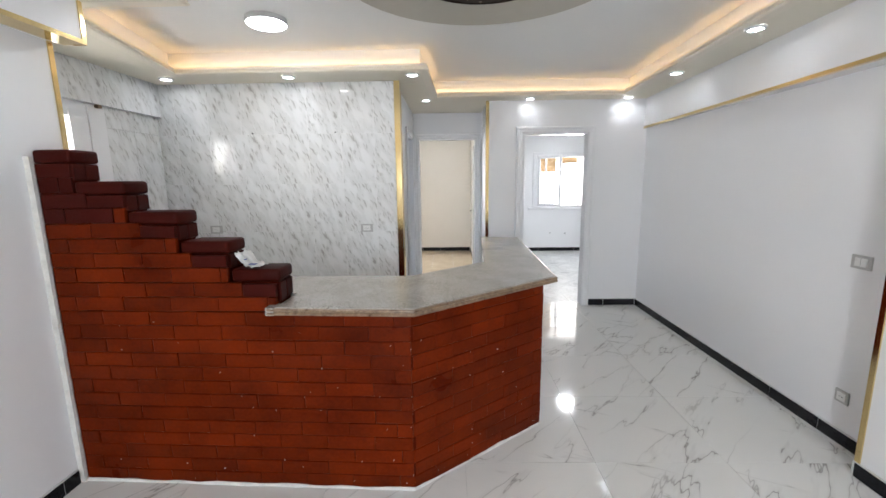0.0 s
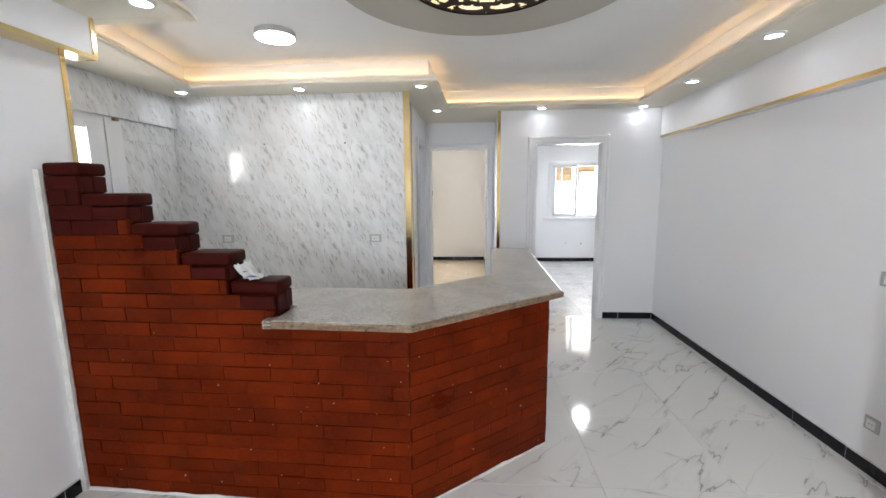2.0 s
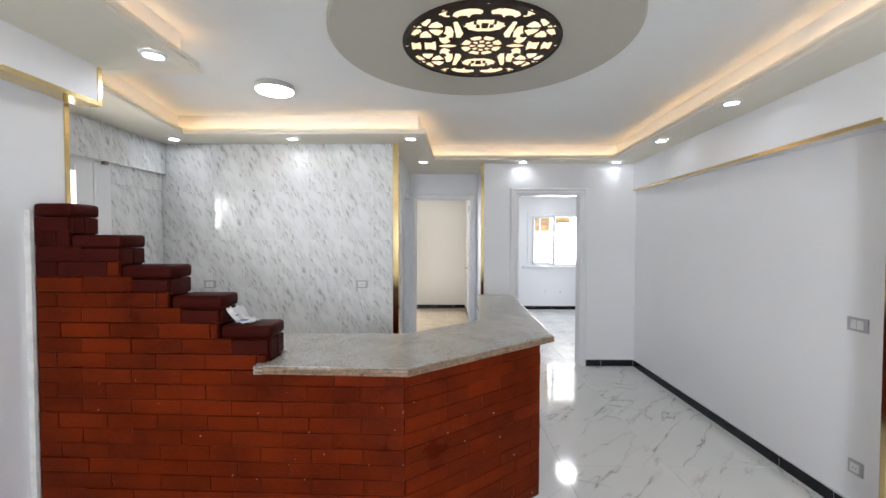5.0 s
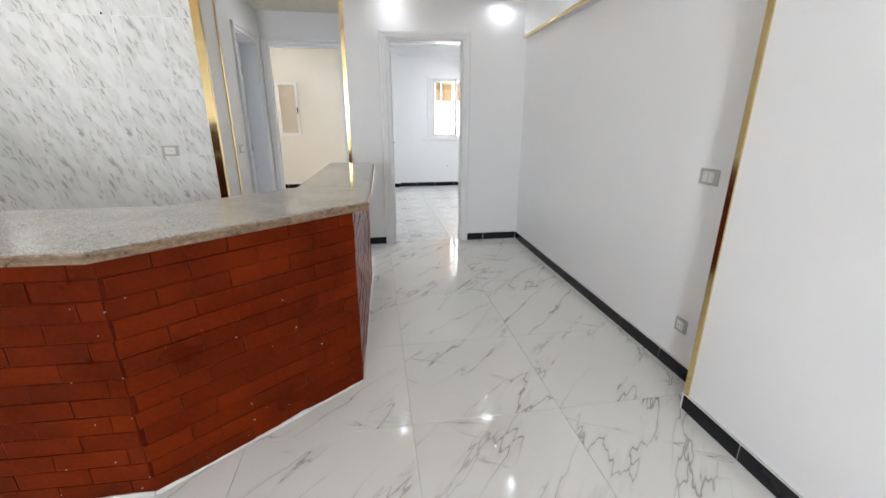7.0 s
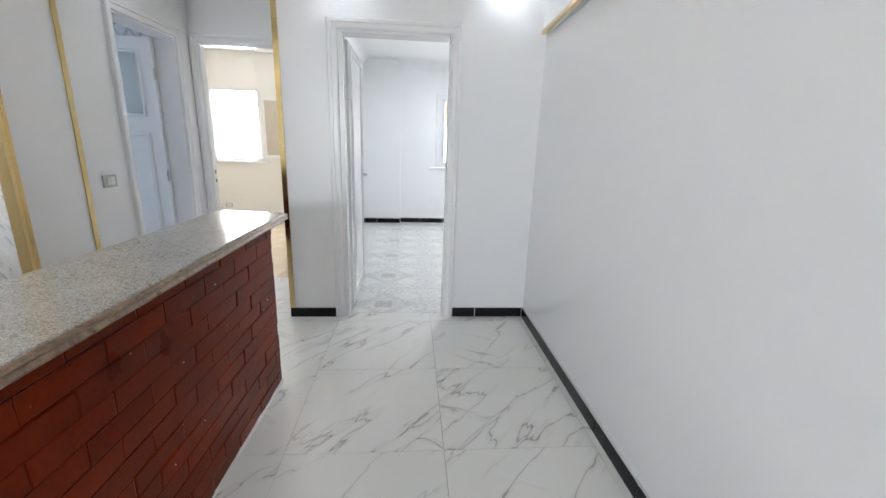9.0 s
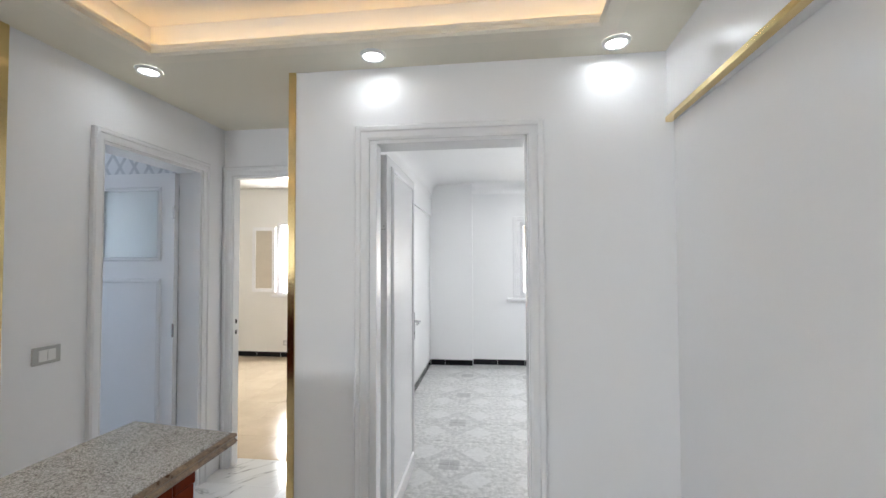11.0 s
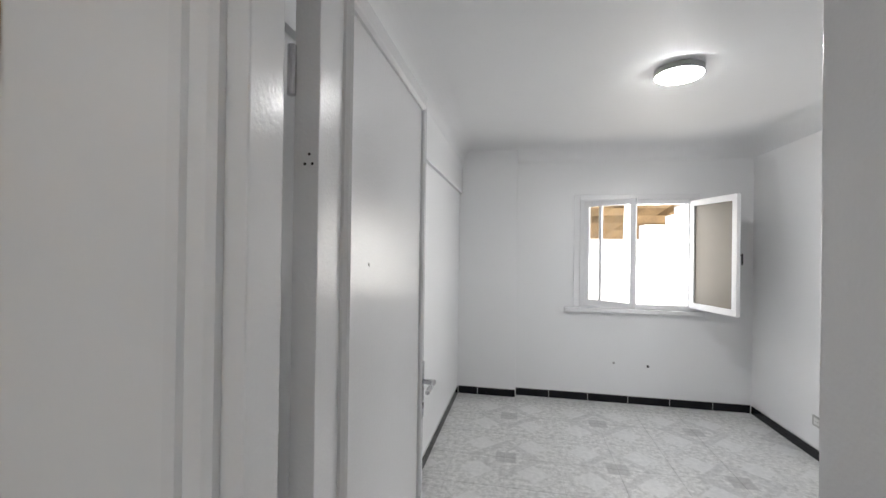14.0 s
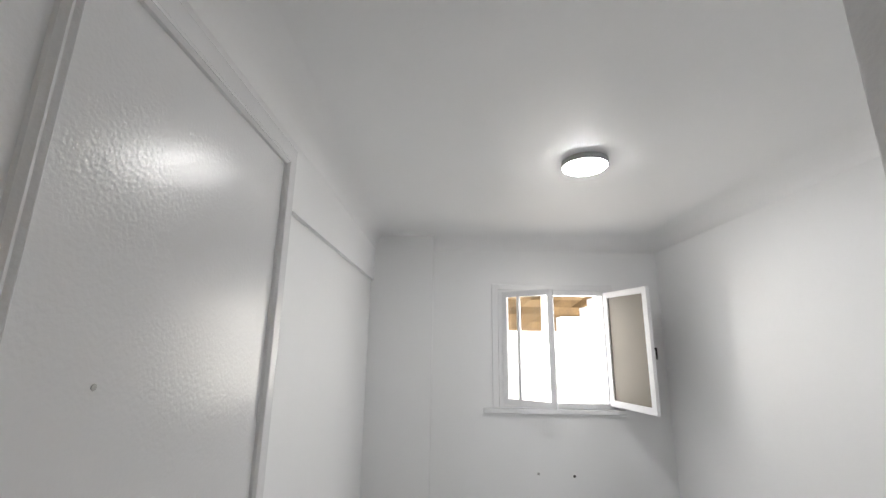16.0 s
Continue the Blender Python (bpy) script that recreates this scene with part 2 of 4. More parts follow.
def motif_tile(name):
    """Grey printed floor tile: small dark squares, pale lozenges, cloudy ground; two tiles make one repeat."""
    m = bpy.data.materials.new(name)
    m.use_nodes = True
    t, b, add = chain(m)
    pos = add("NewGeometry").outputs["Position"]
    sep = add("SeparateXYZ", ((0, pos),))

    def cell(out, origin):
        v = add("Math", ((0, out), (1, origin)), op="SUBTRACT").outputs[0]
        v = add("Math", ((0, v), (1, 0.788)), op="DIVIDE").outputs[0]
        r = add("Math", ((0, v),), op="ROUND").outputs[0]
        v = add("Math", ((0, v), (1, r)), op="SUBTRACT").outputs[0]
        return add("Math", ((0, v),), op="ABSOLUTE").outputs[0]

    u, v = cell(sep.outputs[0], 0.922), cell(sep.outputs[1], 8.40)
    most = add("Math", ((0, u), (1, v)), op="MAXIMUM").outputs[0]
    total = add("Math", ((0, u), (1, v)), op="ADD").outputs[0]

    def below(x, edge):
        return add("MapRange", (("Value", x), ("From Min", edge - 0.008), ("From Max", edge + 0.008), ("To Min", 1.0), ("To Max", 0.0))).outputs[0]

    square = below(most, 0.095)
    du = add("Math", ((0, u), (1, 0.25)), op="SUBTRACT").outputs[0]
    du = add("Math", ((0, du),), op="ABSOLUTE").outputs[0]
    dv = add("Math", ((0, v), (1, 0.25)), op="SUBTRACT").outputs[0]
    dv = add("Math", ((0, dv),), op="ABSOLUTE").outputs[0]
    lozenge = below(add("Math", ((0, du), (1, dv)), op="ADD").outputs[0], 0.15)
    ring = add("Math", ((0, below(total, 0.36)), (1, below(total, 0.24))), op="SUBTRACT").outputs[0]
    cloud = add("TexNoise", (("Vector", pos), ("Scale", 26.0), ("Detail", 8.0), ("Roughness", 0.72))).outputs[0]
    cloud = add("MapRange", (("Value", cloud), ("From Min", 0.38), ("From Max", 0.62))).outputs[0]
    ground = add("Mix", (("Factor", cloud), ("A", (0.46, 0.46, 0.455, 1)), ("B", (0.74, 0.74, 0.73, 1))), kind="RGBA").outputs["Result"]
    c = add("Mix", (("Factor", add("Math", ((0, ring), (1, 0.28)), op="MULTIPLY").outputs[0]), ("A", ground), ("B", (0.38, 0.38, 0.39, 1))), kind="RGBA").outputs["Result"]
    c = add("Mix", (("Factor", add("Math", ((0, lozenge), (1, 0.6)), op="MULTIPLY").outputs[0]), ("A", c), ("B", (0.72, 0.72, 0.72, 1))), kind="RGBA").outputs["Result"]
    c = add("Mix", (("Factor", add("Math", ((0, square), (1, 0.55)), op="MULTIPLY").outputs[0]), ("A", c), ("B", (0.30, 0.30, 0.31, 1))), kind="RGBA").outputs["Result"]
    t.links.new(c, b.inputs["Base Color"])
    b.inputs["Roughness"].default_value = 0.3
    return m


def lattice_tile(name):
    """White wall tile printed with pale grey crossing bands."""
    m = bpy.data.materials.new(name)
    m.use_nodes = True
    t, b, add = chain(m)
    pos = add("NewGeometry").outputs["Position"]
    sep = add("SeparateXYZ", ((0, pos),))
    bands = []
    for sign in (1.0, -1.0):
        z = add("Math", ((0, sep.outputs[2]), (1, 0.62 * sign)), op="MULTIPLY").outputs[0]
        h = add("Math", ((0, sep.outputs[0]), (1, sep.outputs[1])), op="ADD").outputs[0]
        s = add("Math", ((0, h), (1, z)), op="ADD").outputs[0]
        s = add("Math", ((0, s), (1, 0.12)), op="DIVIDE").outputs[0]
        f = add("Math", ((0, s),), op="FRACT").outputs[0]
        f = add("Math", ((0, f), (1, 0.5)), op="SUBTRACT").outputs[0]
        f = add("Math", ((0, f),), op="ABSOLUTE").outputs[0]
        bands.append(add("MapRange", (("Value", f), ("From Min", 0.09), ("From Max", 0.14), ("To Min", 1.0), ("To Max", 0.0))).outputs[0])
    k = add("Math", ((0, bands[0]), (1, bands[1])), op="MAXIMUM").outputs[0]
    cloud = add("TexNoise", (("Vector", pos), ("Scale", 14.0), ("Detail", 4.0))).outputs[0]
    k = add("Math", ((0, k), (1, cloud)), op="MULTIPLY").outputs[0]
    c = add("Mix", (("Factor", k), ("A", (0.76, 0.77, 0.79, 1)), ("B", (0.38, 0.40, 0.44, 1))), kind="RGBA").outputs["Result"]
    t.links.new(c, b.inputs["Base Color"])
    b.inputs["Roughness"].default_value = 0.12
    return m


def granite(name):
    m = bpy.data.materials.new(name)
    m.use_nodes = True
    t, b, add = chain(m)
    pos = add("NewGeometry").outputs["Position"]
    v = add("TexVoronoi", (("Vector", pos), ("Scale", 330.0)))
    n = add("TexNoise", (("Vector", pos), ("Scale", 90.0), ("Detail", 4.0))).outputs[0]
    big = add("TexNoise", (("Vector", pos), ("Scale", 6.0), ("Detail", 3.0))).outputs[0]
    g = add("SeparateXYZ", ((0, v.outputs["Color"]),)).outputs[0]
    g = add("MapRange", (("Value", g), ("From Min", 0.15), ("From Max", 0.8))).outputs[0]
    c = add("Mix", (("Factor", g), ("A", (0.23, 0.21, 0.19, 1)), ("B", (0.50, 0.465, 0.43, 1))), kind="RGBA").outputs["Result"]
    spot = add("MapRange", (("Value", n), ("From Min", 0.60), ("From Max", 0.66))).outputs[0]
    c = add("Mix", (("Factor", spot), ("A", c), ("B", (0.18, 0.155, 0.14, 1))), kind="RGBA").outputs["Result"]
    light = add("MapRange", (("Value", big), ("From Min", 0.4), ("From Max", 0.75), ("To Min", 0.0), ("To Max", 0.25))).outputs[0]
    c = add("Mix", (("Factor", light), ("A", c), ("B", (0.62, 0.58, 0.54, 1))), kind="RGBA").outputs["Result"]
    t.links.new(c, b.inputs["Base Color"])
    b.inputs["Roughness"].default_value = 0.13
    return m


def clear(name, color, rough):
    m = bpy.data.materials.new(name)
    m.use_nodes = True
    b = m.node_tree.nodes["Principled BSDF"]
    b.inputs["Base Color"].default_value = (*color, 1)
    b.inputs["Roughness"].default_value = rough
    b.inputs["Transmission Weight"].default_value = 1.0
    b.inputs["IOR"].default_value = 1.45
    return m


WHITE = material("white enamel wall paint", (0.84, 0.84, 0.85), 0.25, spec=0.2, vary=0.006, scale=1.2, fine=35, bump=0.10, paint=True, rough_vary=0.01)
GLOSS = material("white gloss enamel", (0.83, 0.83, 0.84), 0.19, vary=0.012, scale=4, fine=140, bump=0.15, spec=0.24, paint=True, rough_vary=0.01)
CEIL = material("matt ceiling paint", (0.78, 0.78, 0.77), 0.55, spec=0.25, vary=0.015, scale=1.5, fine=50, bump=0.12, paint=True, rough_vary=0.01)
BEDWHITE = material("bedroom wall paint", (0.87, 0.873, 0.88), 0.45, vary=0.015, scale=1.3, fine=40, bump=0.10, spec=0.2, paint=True, rough_vary=0.01)
BUFF = material("cream room paint", (0.80, 0.785, 0.75), 0.5, vary=0.02, scale=1.5, fine=40, bump=0.1, paint=True, rough_vary=0.01)
# the cream here is warm bounced light, put into the soffit's base colour
SOFFIT = material("cream-white soffit paint", (0.79, 0.745, 0.63), 0.5, spec=0.25, vary=0.015, scale=1.5, fine=50, bump=0.12, paint=True, rough_vary=0.01)
CREAM = material("cream cornice paint", (0.82, 0.76, 0.64), 0.45, vary=0.02, scale=6, bump=0.05)
# grey puts the shade on the disc's unlit underside into its colour
DISC_SHADE = material("grey disc paint", (0.46, 0.435, 0.375), 0.6, vary=0.02, scale=2, bump=0.05)
GOLD = material("polished gold strip", (0.79, 0.61, 0.30), 0.12, 1.0, vary=0.05, scale=8, fine=60, bump=0.06, rough_vary=0.05)
BLACK = material("black glazed skirting", (0.012, 0.012, 0.015), 0.2, vary=0.2, scale=9, fine=60, bump=0.03, each=0.25, spec=0.25)
GROUT = material("pale grout", (0.66, 0.66, 0.65), 0.8, vary=0.06, scale=6, bump=0.2)
CAULK = material("white filler", (0.82, 0.80, 0.76), 0.75, vary=0.14, scale=14, fine=90, bump=0.5)
BRICK = material("red lacquered brick", (0.18, 0.0195, 0.0017), 0.30, vary=0.2, scale=3.2, fine=60, bump=0.4, each=0.17, tone=(0.062, 0.006, 0.001), spec=0.07)
CAPB = material("dark maroon lacquered brick", (0.055, 0.0065, 0.004), 0.42, vary=0.15, scale=12, fine=70, bump=0.45, each=0.12, spec=0.06)
MORTAR = material("dark stained joint", (0.085, 0.009, 0.002), 0.7, vary=0.2, scale=20, fine=90, bump=0.5, spec=0.05)
GRANITE = granite("polished beige granite")
EDGE = material("moulded granite edge", (0.33, 0.23, 0.14), 0.3, vary=0.2, scale=40, fine=160, bump=0.15, tone=(0.10, 0.055, 0.035))
FLOOR = vein_tile("white veined floor tile")
KITCHEN = streak_tile("grey streaked wall tile")
BATHLOW = marble_tile("grey marbled bath tile", (0.60, 0.61, 0.62), (0.36, 0.37, 0.39), 0.12, 5.0, 0.09, 30, 0.8, (1, 1, 0.6), vertical=True)
BATHTOP = lattice_tile("lattice bath tile")
BATHFLOOR = material("white bath floor tile", (0.7, 0.71, 0.72), 0.2, vary=0.05, scale=5, bump=0.03)
MOTIF = motif_tile("printed grey floor tile")
BEIGE = material("beige polished floor tile", (0.62, 0.50, 0.36), 0.14, vary=0.08, scale=4, fine=30, bump=0.03, each=0.05)
PLATE = material("silver grey plastic", (0.45, 0.45, 0.44), 0.35, vary=0.04, scale=20, bump=0.02)
ROCKER = material("pale plastic rocker", (0.74, 0.74, 0.73), 0.3, vary=0.02, scale=20, bump=0.02)
IRON = material("black door furniture", (0.012, 0.012, 0.013), 0.35, vary=0.1, scale=30, bump=0.05)
CHROME = material("brushed steel", (0.62, 0.62, 0.64), 0.25, 1.0, vary=0.05, scale=40, bump=0.02)
HOLE = material("dark hole", (0.01, 0.01, 0.01), 0.8, vary=0.1, scale=30, bump=0.0)
PAPER = material("crumpled paper", (0.78, 0.77, 0.76), 0.7, vary=0.08, scale=40, bump=0.3)
INK = material("blue print", (0.10, 0.14, 0.38), 0.6, vary=0.1, scale=40, bump=0.1)
BEIGEPANE = material("beige fly screen", (0.17, 0.15, 0.12), 0.5, vary=0.05, scale=6, fine=300, bump=0.3)
PALESCREEN = material("pale fly screen", (0.60, 0.54, 0.45), 0.6, vary=0.05, scale=6, fine=300, bump=0.2)
GLASS = clear("window glass", (0.97, 0.98, 0.97), 0.0)
FROST = clear("frosted glass", (0.86, 0.90, 0.88), 0.45)
SPOT = glowing("spotlight lens", (0.92, 0.965, 1.0), 7.0)
LAMP = glowing("ceiling lamp diffuser", (0.95, 0.975, 1.0), 7.0)
PANEL = glowing("bedroom lamp diffuser", (0.97, 0.985, 1.0), 27)
LED = glowing("warm led strip", (1.0, 0.62, 0.28), 2.25)
AMBER = glowing("amber diffuser", (1.0, 0.65, 0.27), 0.18)
FRET = material("dark brown fretwork", (0.020, 0.011, 0.007), 0.5, vary=0.15, scale=20, bump=0.05, spec=0.2)
RENDERW = material("sunlit white render", (0.82, 0.81, 0.78), 0.8, vary=0.05, scale=2, fine=30, bump=0.3)
STONE = material("golden rubble stone", (0.15, 0.092, 0.036), 0.85, vary=0.25, scale=5, fine=24, bump=0.9, tone=(0.085, 0.05, 0.018))
EARTH = material("dusty ground", (0.36, 0.31, 0.24), 0.9, vary=0.15, scale=2, fine=30, bump=0.5)


# ---- mesh helpers ----
def mesh(name, bm, mat_, smooth=False):
    bmesh.ops.recalc_face_normals(bm, faces=bm.faces)
    me = bpy.data.meshes.new(name)
    bm.to_mesh(me)
    bm.free()
    for m in mat_ if isinstance(mat_, (list, tuple)) else [mat_]:
        me.materials.append(m)
    if smooth:
        me.polygons.foreach_set("use_smooth", [True] * len(me.polygons))
    return me


def part(name, bm, mat_, parent=None, label="", smooth=False):
    ob = new(name, mesh(name, bm, mat_, smooth))
    if parent:
        ob.parent = parent
    if label:
        ob["label"] = label
    return ob


def box(bm, x0, x1, y0, y1, z0, z1):
    vs = [bm.verts.new(p) for p in ((x0, y0, z0), (x1, y0, z0), (x1, y1, z0), (x0, y1, z0), (x0, y0, z1), (x1, y0, z1), (x1, y1, z1), (x0, y1, z1))]
    for f in ((3, 2, 1, 0), (4, 5, 6, 7), (0, 1, 5, 4), (1, 2, 6, 5), (2, 3, 7, 6), (3, 0, 4, 7)):
        bm.faces.new([vs[i] for i in f])
    return vs


def boxes(*rows):
    bm = bmesh.new()
    for r in rows:
        box(bm, *r)
    return bm


def soft_box(x0, x1, y0, y1, z0, z1, r=0.003, n=2):
    bm = boxes((x0, x1, y0, y1, z0, z1))
    bmesh.ops.bevel(bm, geom=bm.edges[:], offset=r, segments=n, profile=0.5, affect="EDGES")
    return bm


def prism(bm, pts, z0, z1):
    lo = [bm.verts.new((x, y, z0)) for x, y in pts]
    hi = [bm.verts.new((x, y, z1)) for x, y in pts]
    bm.faces.new(lo[::-1])
    bm.faces.new(hi)
    for i in range(len(pts)):
        j = (i + 1) % len(pts)
        bm.faces.new((lo[i], lo[j], hi[j], hi[i]))
    return bm


def lathe(profile, n=32, bm=None, at=(0, 0, 0)):
    """Rings of (radius, z) turned about the z axis, closed at the ends."""
    bm = bm or bmesh.new()
    rings = []
    for r, z in profile:
        rings.append([bm.verts.new((at[0] + r * math.cos(a), at[1] + r * math.sin(a), at[2] + z)) for a in (2 * math.pi * i / n for i in range(n))])
    for a, b in zip(rings, rings[1:]):
        for i in range(n):
            j = (i + 1) % n
            bm.faces.new((a[i], a[j], b[j], b[i]))
    bm.faces.new(rings[0][::-1])
    bm.faces.new(rings[-1])
    return bm


def tube(bm, a, b, r, n=10):
    a, b = Vector(a), Vector(b)
    q = (b - a).to_track_quat("Z", "Y")
    rings = [[bm.verts.new(p + q @ Vector((r * math.cos(t), r * math.sin(t), 0))) for t in (2 * math.pi * i / n for i in range(n))] for p in (a, b)]
    for i in range(n):
        j = (i + 1) % n
        bm.faces.new((rings[0][i], rings[0][j], rings[1][j], rings[1][i]))
    bm.faces.new(rings[0][::-1])
    bm.faces.new(rings[1])
    return bm


def sweep(pts, profile, closed=True, shut=True):
    """A profile of (outward offset, z) carried along a plan outline, mitred at its corners; outward is to the right of the way."""
    bm = bmesh.new()
    n = len(pts)
    rows = []
    for i in range(n):
        p = Vector(pts[i])
        before = (p - Vector(pts[i - 1])).normalized() if closed or i else None
        after = (Vector(pts[(i + 1) % n]) - p).normalized() if closed or i < n - 1 else None
        before, after = before or after, after or before
        na, nb = Vector((before.y, -before.x)), Vector((after.y, -after.x))
        m = (na + nb) / max(0.2, 1 + na.dot(nb))
        rows.append([bm.verts.new((p.x + m.x * o, p.y + m.y * o, z)) for o, z in profile])
    k = len(profile)
    for i in range(n if closed else n - 1):
        a, b = rows[i], rows[(i + 1) % n]
        for j in range(k if shut else k - 1):
            bm.faces.new((a[j], a[(j + 1) % k], b[(j + 1) % k], b[j]))
    if not closed and shut:
        bm.faces.new(rows[0][::-1])
        bm.faces.new(rows[-1])
    return bm


def structure(name, bm, mat_, label, category, smooth=False):
    return tagged(part(name, bm, mat_, smooth=smooth), label, category, kind="structure")


def thing(name, label, category, group="", kind="", m=None):
    ob = tagged(new(name), label, category, group, kind)
    if m is not None:
        ob.matrix_basis = m
    return ob


# ---- walls ----
H = 2.9
wall_right_near = structure("wall_right_near", boxes((1.93, 2.3, -3.0, 1.94, 0, H)), WHITE, "white enamel wall that stands forward as a pier", "wall")
wall_right = structure("wall_right", boxes((2.10, 2.3, 1.94, 4.99, 0, H)), WHITE, "long white enamel-painted hall wall", "wall")
wall_bedroom = structure("wall_bedroom", boxes((0.21, 0.60, 4.99, 5.14, 0, H), (1.433, 3.42, 4.99, 5.14, 0, H), (0.60, 1.433, 4.99, 5.14, 2.132, H)), WHITE, "white wall with the bedroom doorway in it", "wall")
wall_partition = structure("wall_partition", boxes((0.215, 0.345, 5.14, 9.0, 0, H)), [BEDWHITE], "white partition wall between the two rooms", "wall")
wall_room = structure("wall_room", boxes((-0.75, -0.682, 5.82, 5.88, 0, H), (0.132, 0.215, 5.82, 5.88, 0, H), (-0.682, 0.132, 5.82, 5.88, 2.157, H), (-0.75, 0.215, 5.88, 5.96, 2.3, H), (-4.1, -0.75, 5.74, 5.96, 0, H)), [WHITE], "white wall with the cream room's doorway in it", "wall")
wall_bath = structure("wall_bath", boxes((-0.895, -0.745, 4.08, 4.84, 0, H), (-0.895, -0.745, 5.585, 5.74, 0, H), (-0.895, -0.745, 4.84, 5.585, 2.147, H)), [WHITE], "white wall with the bathroom doorway in it", "wall")
structure("wall_bath_corner", boxes((-0.75, -0.745, 5.74, 5.82, 0, H)), WHITE, "narrow end of the bathroom wall", "wall")
wall_kitchen = structure("wall_kitchen", boxes((-3.2, -0.745, 3.93, 4.08, 0, H)), WHITE, "kitchen back wall behind glossy tiles", "wall")
wall_kitchen_left = structure("wall_kitchen_left", boxes((-3.2, -3.012, 1.95, 2.45, 0, H), (-3.2, -3.012, 3.14, 3.93, 0, H), (-3.2, -3.012, 2.45, 3.14, 0, 1.66), (-3.2, -3.012, 2.45, 3.14, 2.14, H)), WHITE, "kitchen side wall with a window", "wall")
wall_left = structure("wall_left", boxes((-2.42, -2.236, -3.0, 1.95, 0, H), (-3.0, -2.236, 1.95, 2.10, 0, H)), WHITE, "white enamel wall beside the brick bar", "wall")
wall_rear = structure("wall_rear", boxes((-2.42, -1.1, -3.15, -3.0, 0, H), (-0.4, 2.3, -3.15, -3.0, 0, H), (-1.1, -0.4, -3.15, -3.0, 0, 1.15), (-1.1, -0.4, -3.15, -3.0, 2.15, H)), WHITE, "white living room wall with a window", "wall")
wall_far = structure("wall_far", boxes((0.345, 0.968, 8.92, 9.2, 0, H), (0.968, 1.615, 9.0, 9.2, 0, H), (2.70, 3.42, 9.0, 9.2, 0, H), (1.615, 2.70, 9.0, 9.2, 0, 0.975), (1.615, 2.70, 9.0, 9.2, 2.09, H)), BEDWHITE, "white bedroom wall with the window in it", "wall")
wall_bedroom_right = structure("wall_bedroom_right", boxes((3.235, 3.42, 5.14, 9.0, 0, H)), BEDWHITE, "white bedroom side wall", "wall")
wall_room_far = structure("wall_room_far", boxes((-4.1, -2.14, 9.15, 9.35, 0, H), (-1.33, 0.215, 9.15, 9.35, 0, H), (-2.14, -1.33, 9.15, 9.35, 0, 0.98), (-2.14, -1.33, 9.15, 9.35, 2.13, H), (0.215, 0.345, 9.0, 9.35, 0, H)), BUFF, "cream wall with a window in it", "wall")
structure("wall_room_left", boxes((-4.1, -3.95, 5.96, 9.15, 0, H)), BUFF, "cream side wall of the far room", "wall")
structure("wall_room_lining", boxes((0.207, 0.214, 5.97, 9.15, 0, 2.68), (-3.95, -0.76, 5.962, 5.97, 0, 2.68)), BUFF, "cream paint on the room's inner walls", "wall")
structure("wall_bath_left", boxes((-3.05, -2.9, 4.08, 4.6, 0, H), (-3.05, -2.9, 5.2, 5.74, 0, H), (-3.05, -2.9, 4.6, 5.2, 0, 1.4), (-3.05, -2.9, 4.6, 5.2, 2.0, H)), WHITE, "bathroom side wall with a small window", "wall")

# ---- beams ----
bm = prism(bmesh.new(), [(2.098, 4.988), (2.068, 4.988), (1.925, 1.942), (2.098, 1.942)], 2.165, H)
prism(bm, [(1.929, 1.942), (1.925, 1.942), (1.80, -3.0), (1.929, -3.0)], 2.165, H)
structure("beam_right", bm, WHITE, "white boxed beam along the hall wall", "beam")
structure("beam_left", boxes((-2.235, -2.09, -3.0, 2.14, 2.30, H)), WHITE, "white boxed beam over the side wall", "beam")
structure("beam_kitchen", boxes((-3.011, -2.972, 2.10, 3.912, 2.2, H)), WHITE, "kitchen beam under grey tiles", "beam")
structure("beam_bedroom", boxes((0.346, 0.375, 5.14, 8.918, 2.165, 2.66)), BEDWHITE, "shallow white beam along the bedroom wall", "beam")

# ---- ceilings ----
R = [(1.72, 4.745), (-0.385, 4.745), (-0.42, 3.58), (-2.58, 3.58), (-2.30, 2.22), (-1.60, 2.22), (-1.45, -2.3), (1.40, -2.3), (1.45, -0.5)]
structure("ceiling_slab", boxes((-4.1, 3.42, -3.15, 5.14, 2.9, 3.0), (-4.1, 3.42, 5.14, 9.35, 2.9, 3.0)), CEIL, "concrete slab over the flat", "ceiling")
structure("ceiling", boxes((-3.1, 2.2, -3.0, 4.98, 2.69, 2.73)), CEIL, "white painted recessed ceiling", "ceiling")
bm = bmesh.new()
for quad in (
    [(-0.745, 4.745), (0.21, 4.745), (0.21, 5.82), (-0.745, 5.82)],
    [(0.21, 4.745), (2.1, 4.745), (2.1, 4.99), (0.21, 4.99)],
    [(-0.745, 3.58), (-0.42, 3.58), (-0.385, 4.745), (-0.745, 4.745)],
    [(-3.0, 3.58), (-0.745, 3.58), (-0.745, 3.93), (-3.0, 3.93)],
    [(-3.0, 2.22), (-2.30, 2.22), (-2.58, 3.58), (-3.0, 3.58)],
    [(-3.0, -2.3), (-1.45, -2.3), (-1.60, 2.22), (-3.0, 2.22)],
    [(1.45, -0.5), (2.1, -0.5), (2.1, 4.745), (1.72, 4.745)],
    [(1.40, -2.3), (2.1, -2.3), (2.1, -0.5), (1.45, -0.5)],
    [(-3.0, -3.0), (2.1, -3.0), (2.1, -2.3), (-3.0, -2.3)],
):
    prism(bm, quad, 2.50, 2.54)
structure("ceiling_soffit", bm, SOFFIT, "dropped white ceiling border, tinted for warm bounced light", "ceiling")
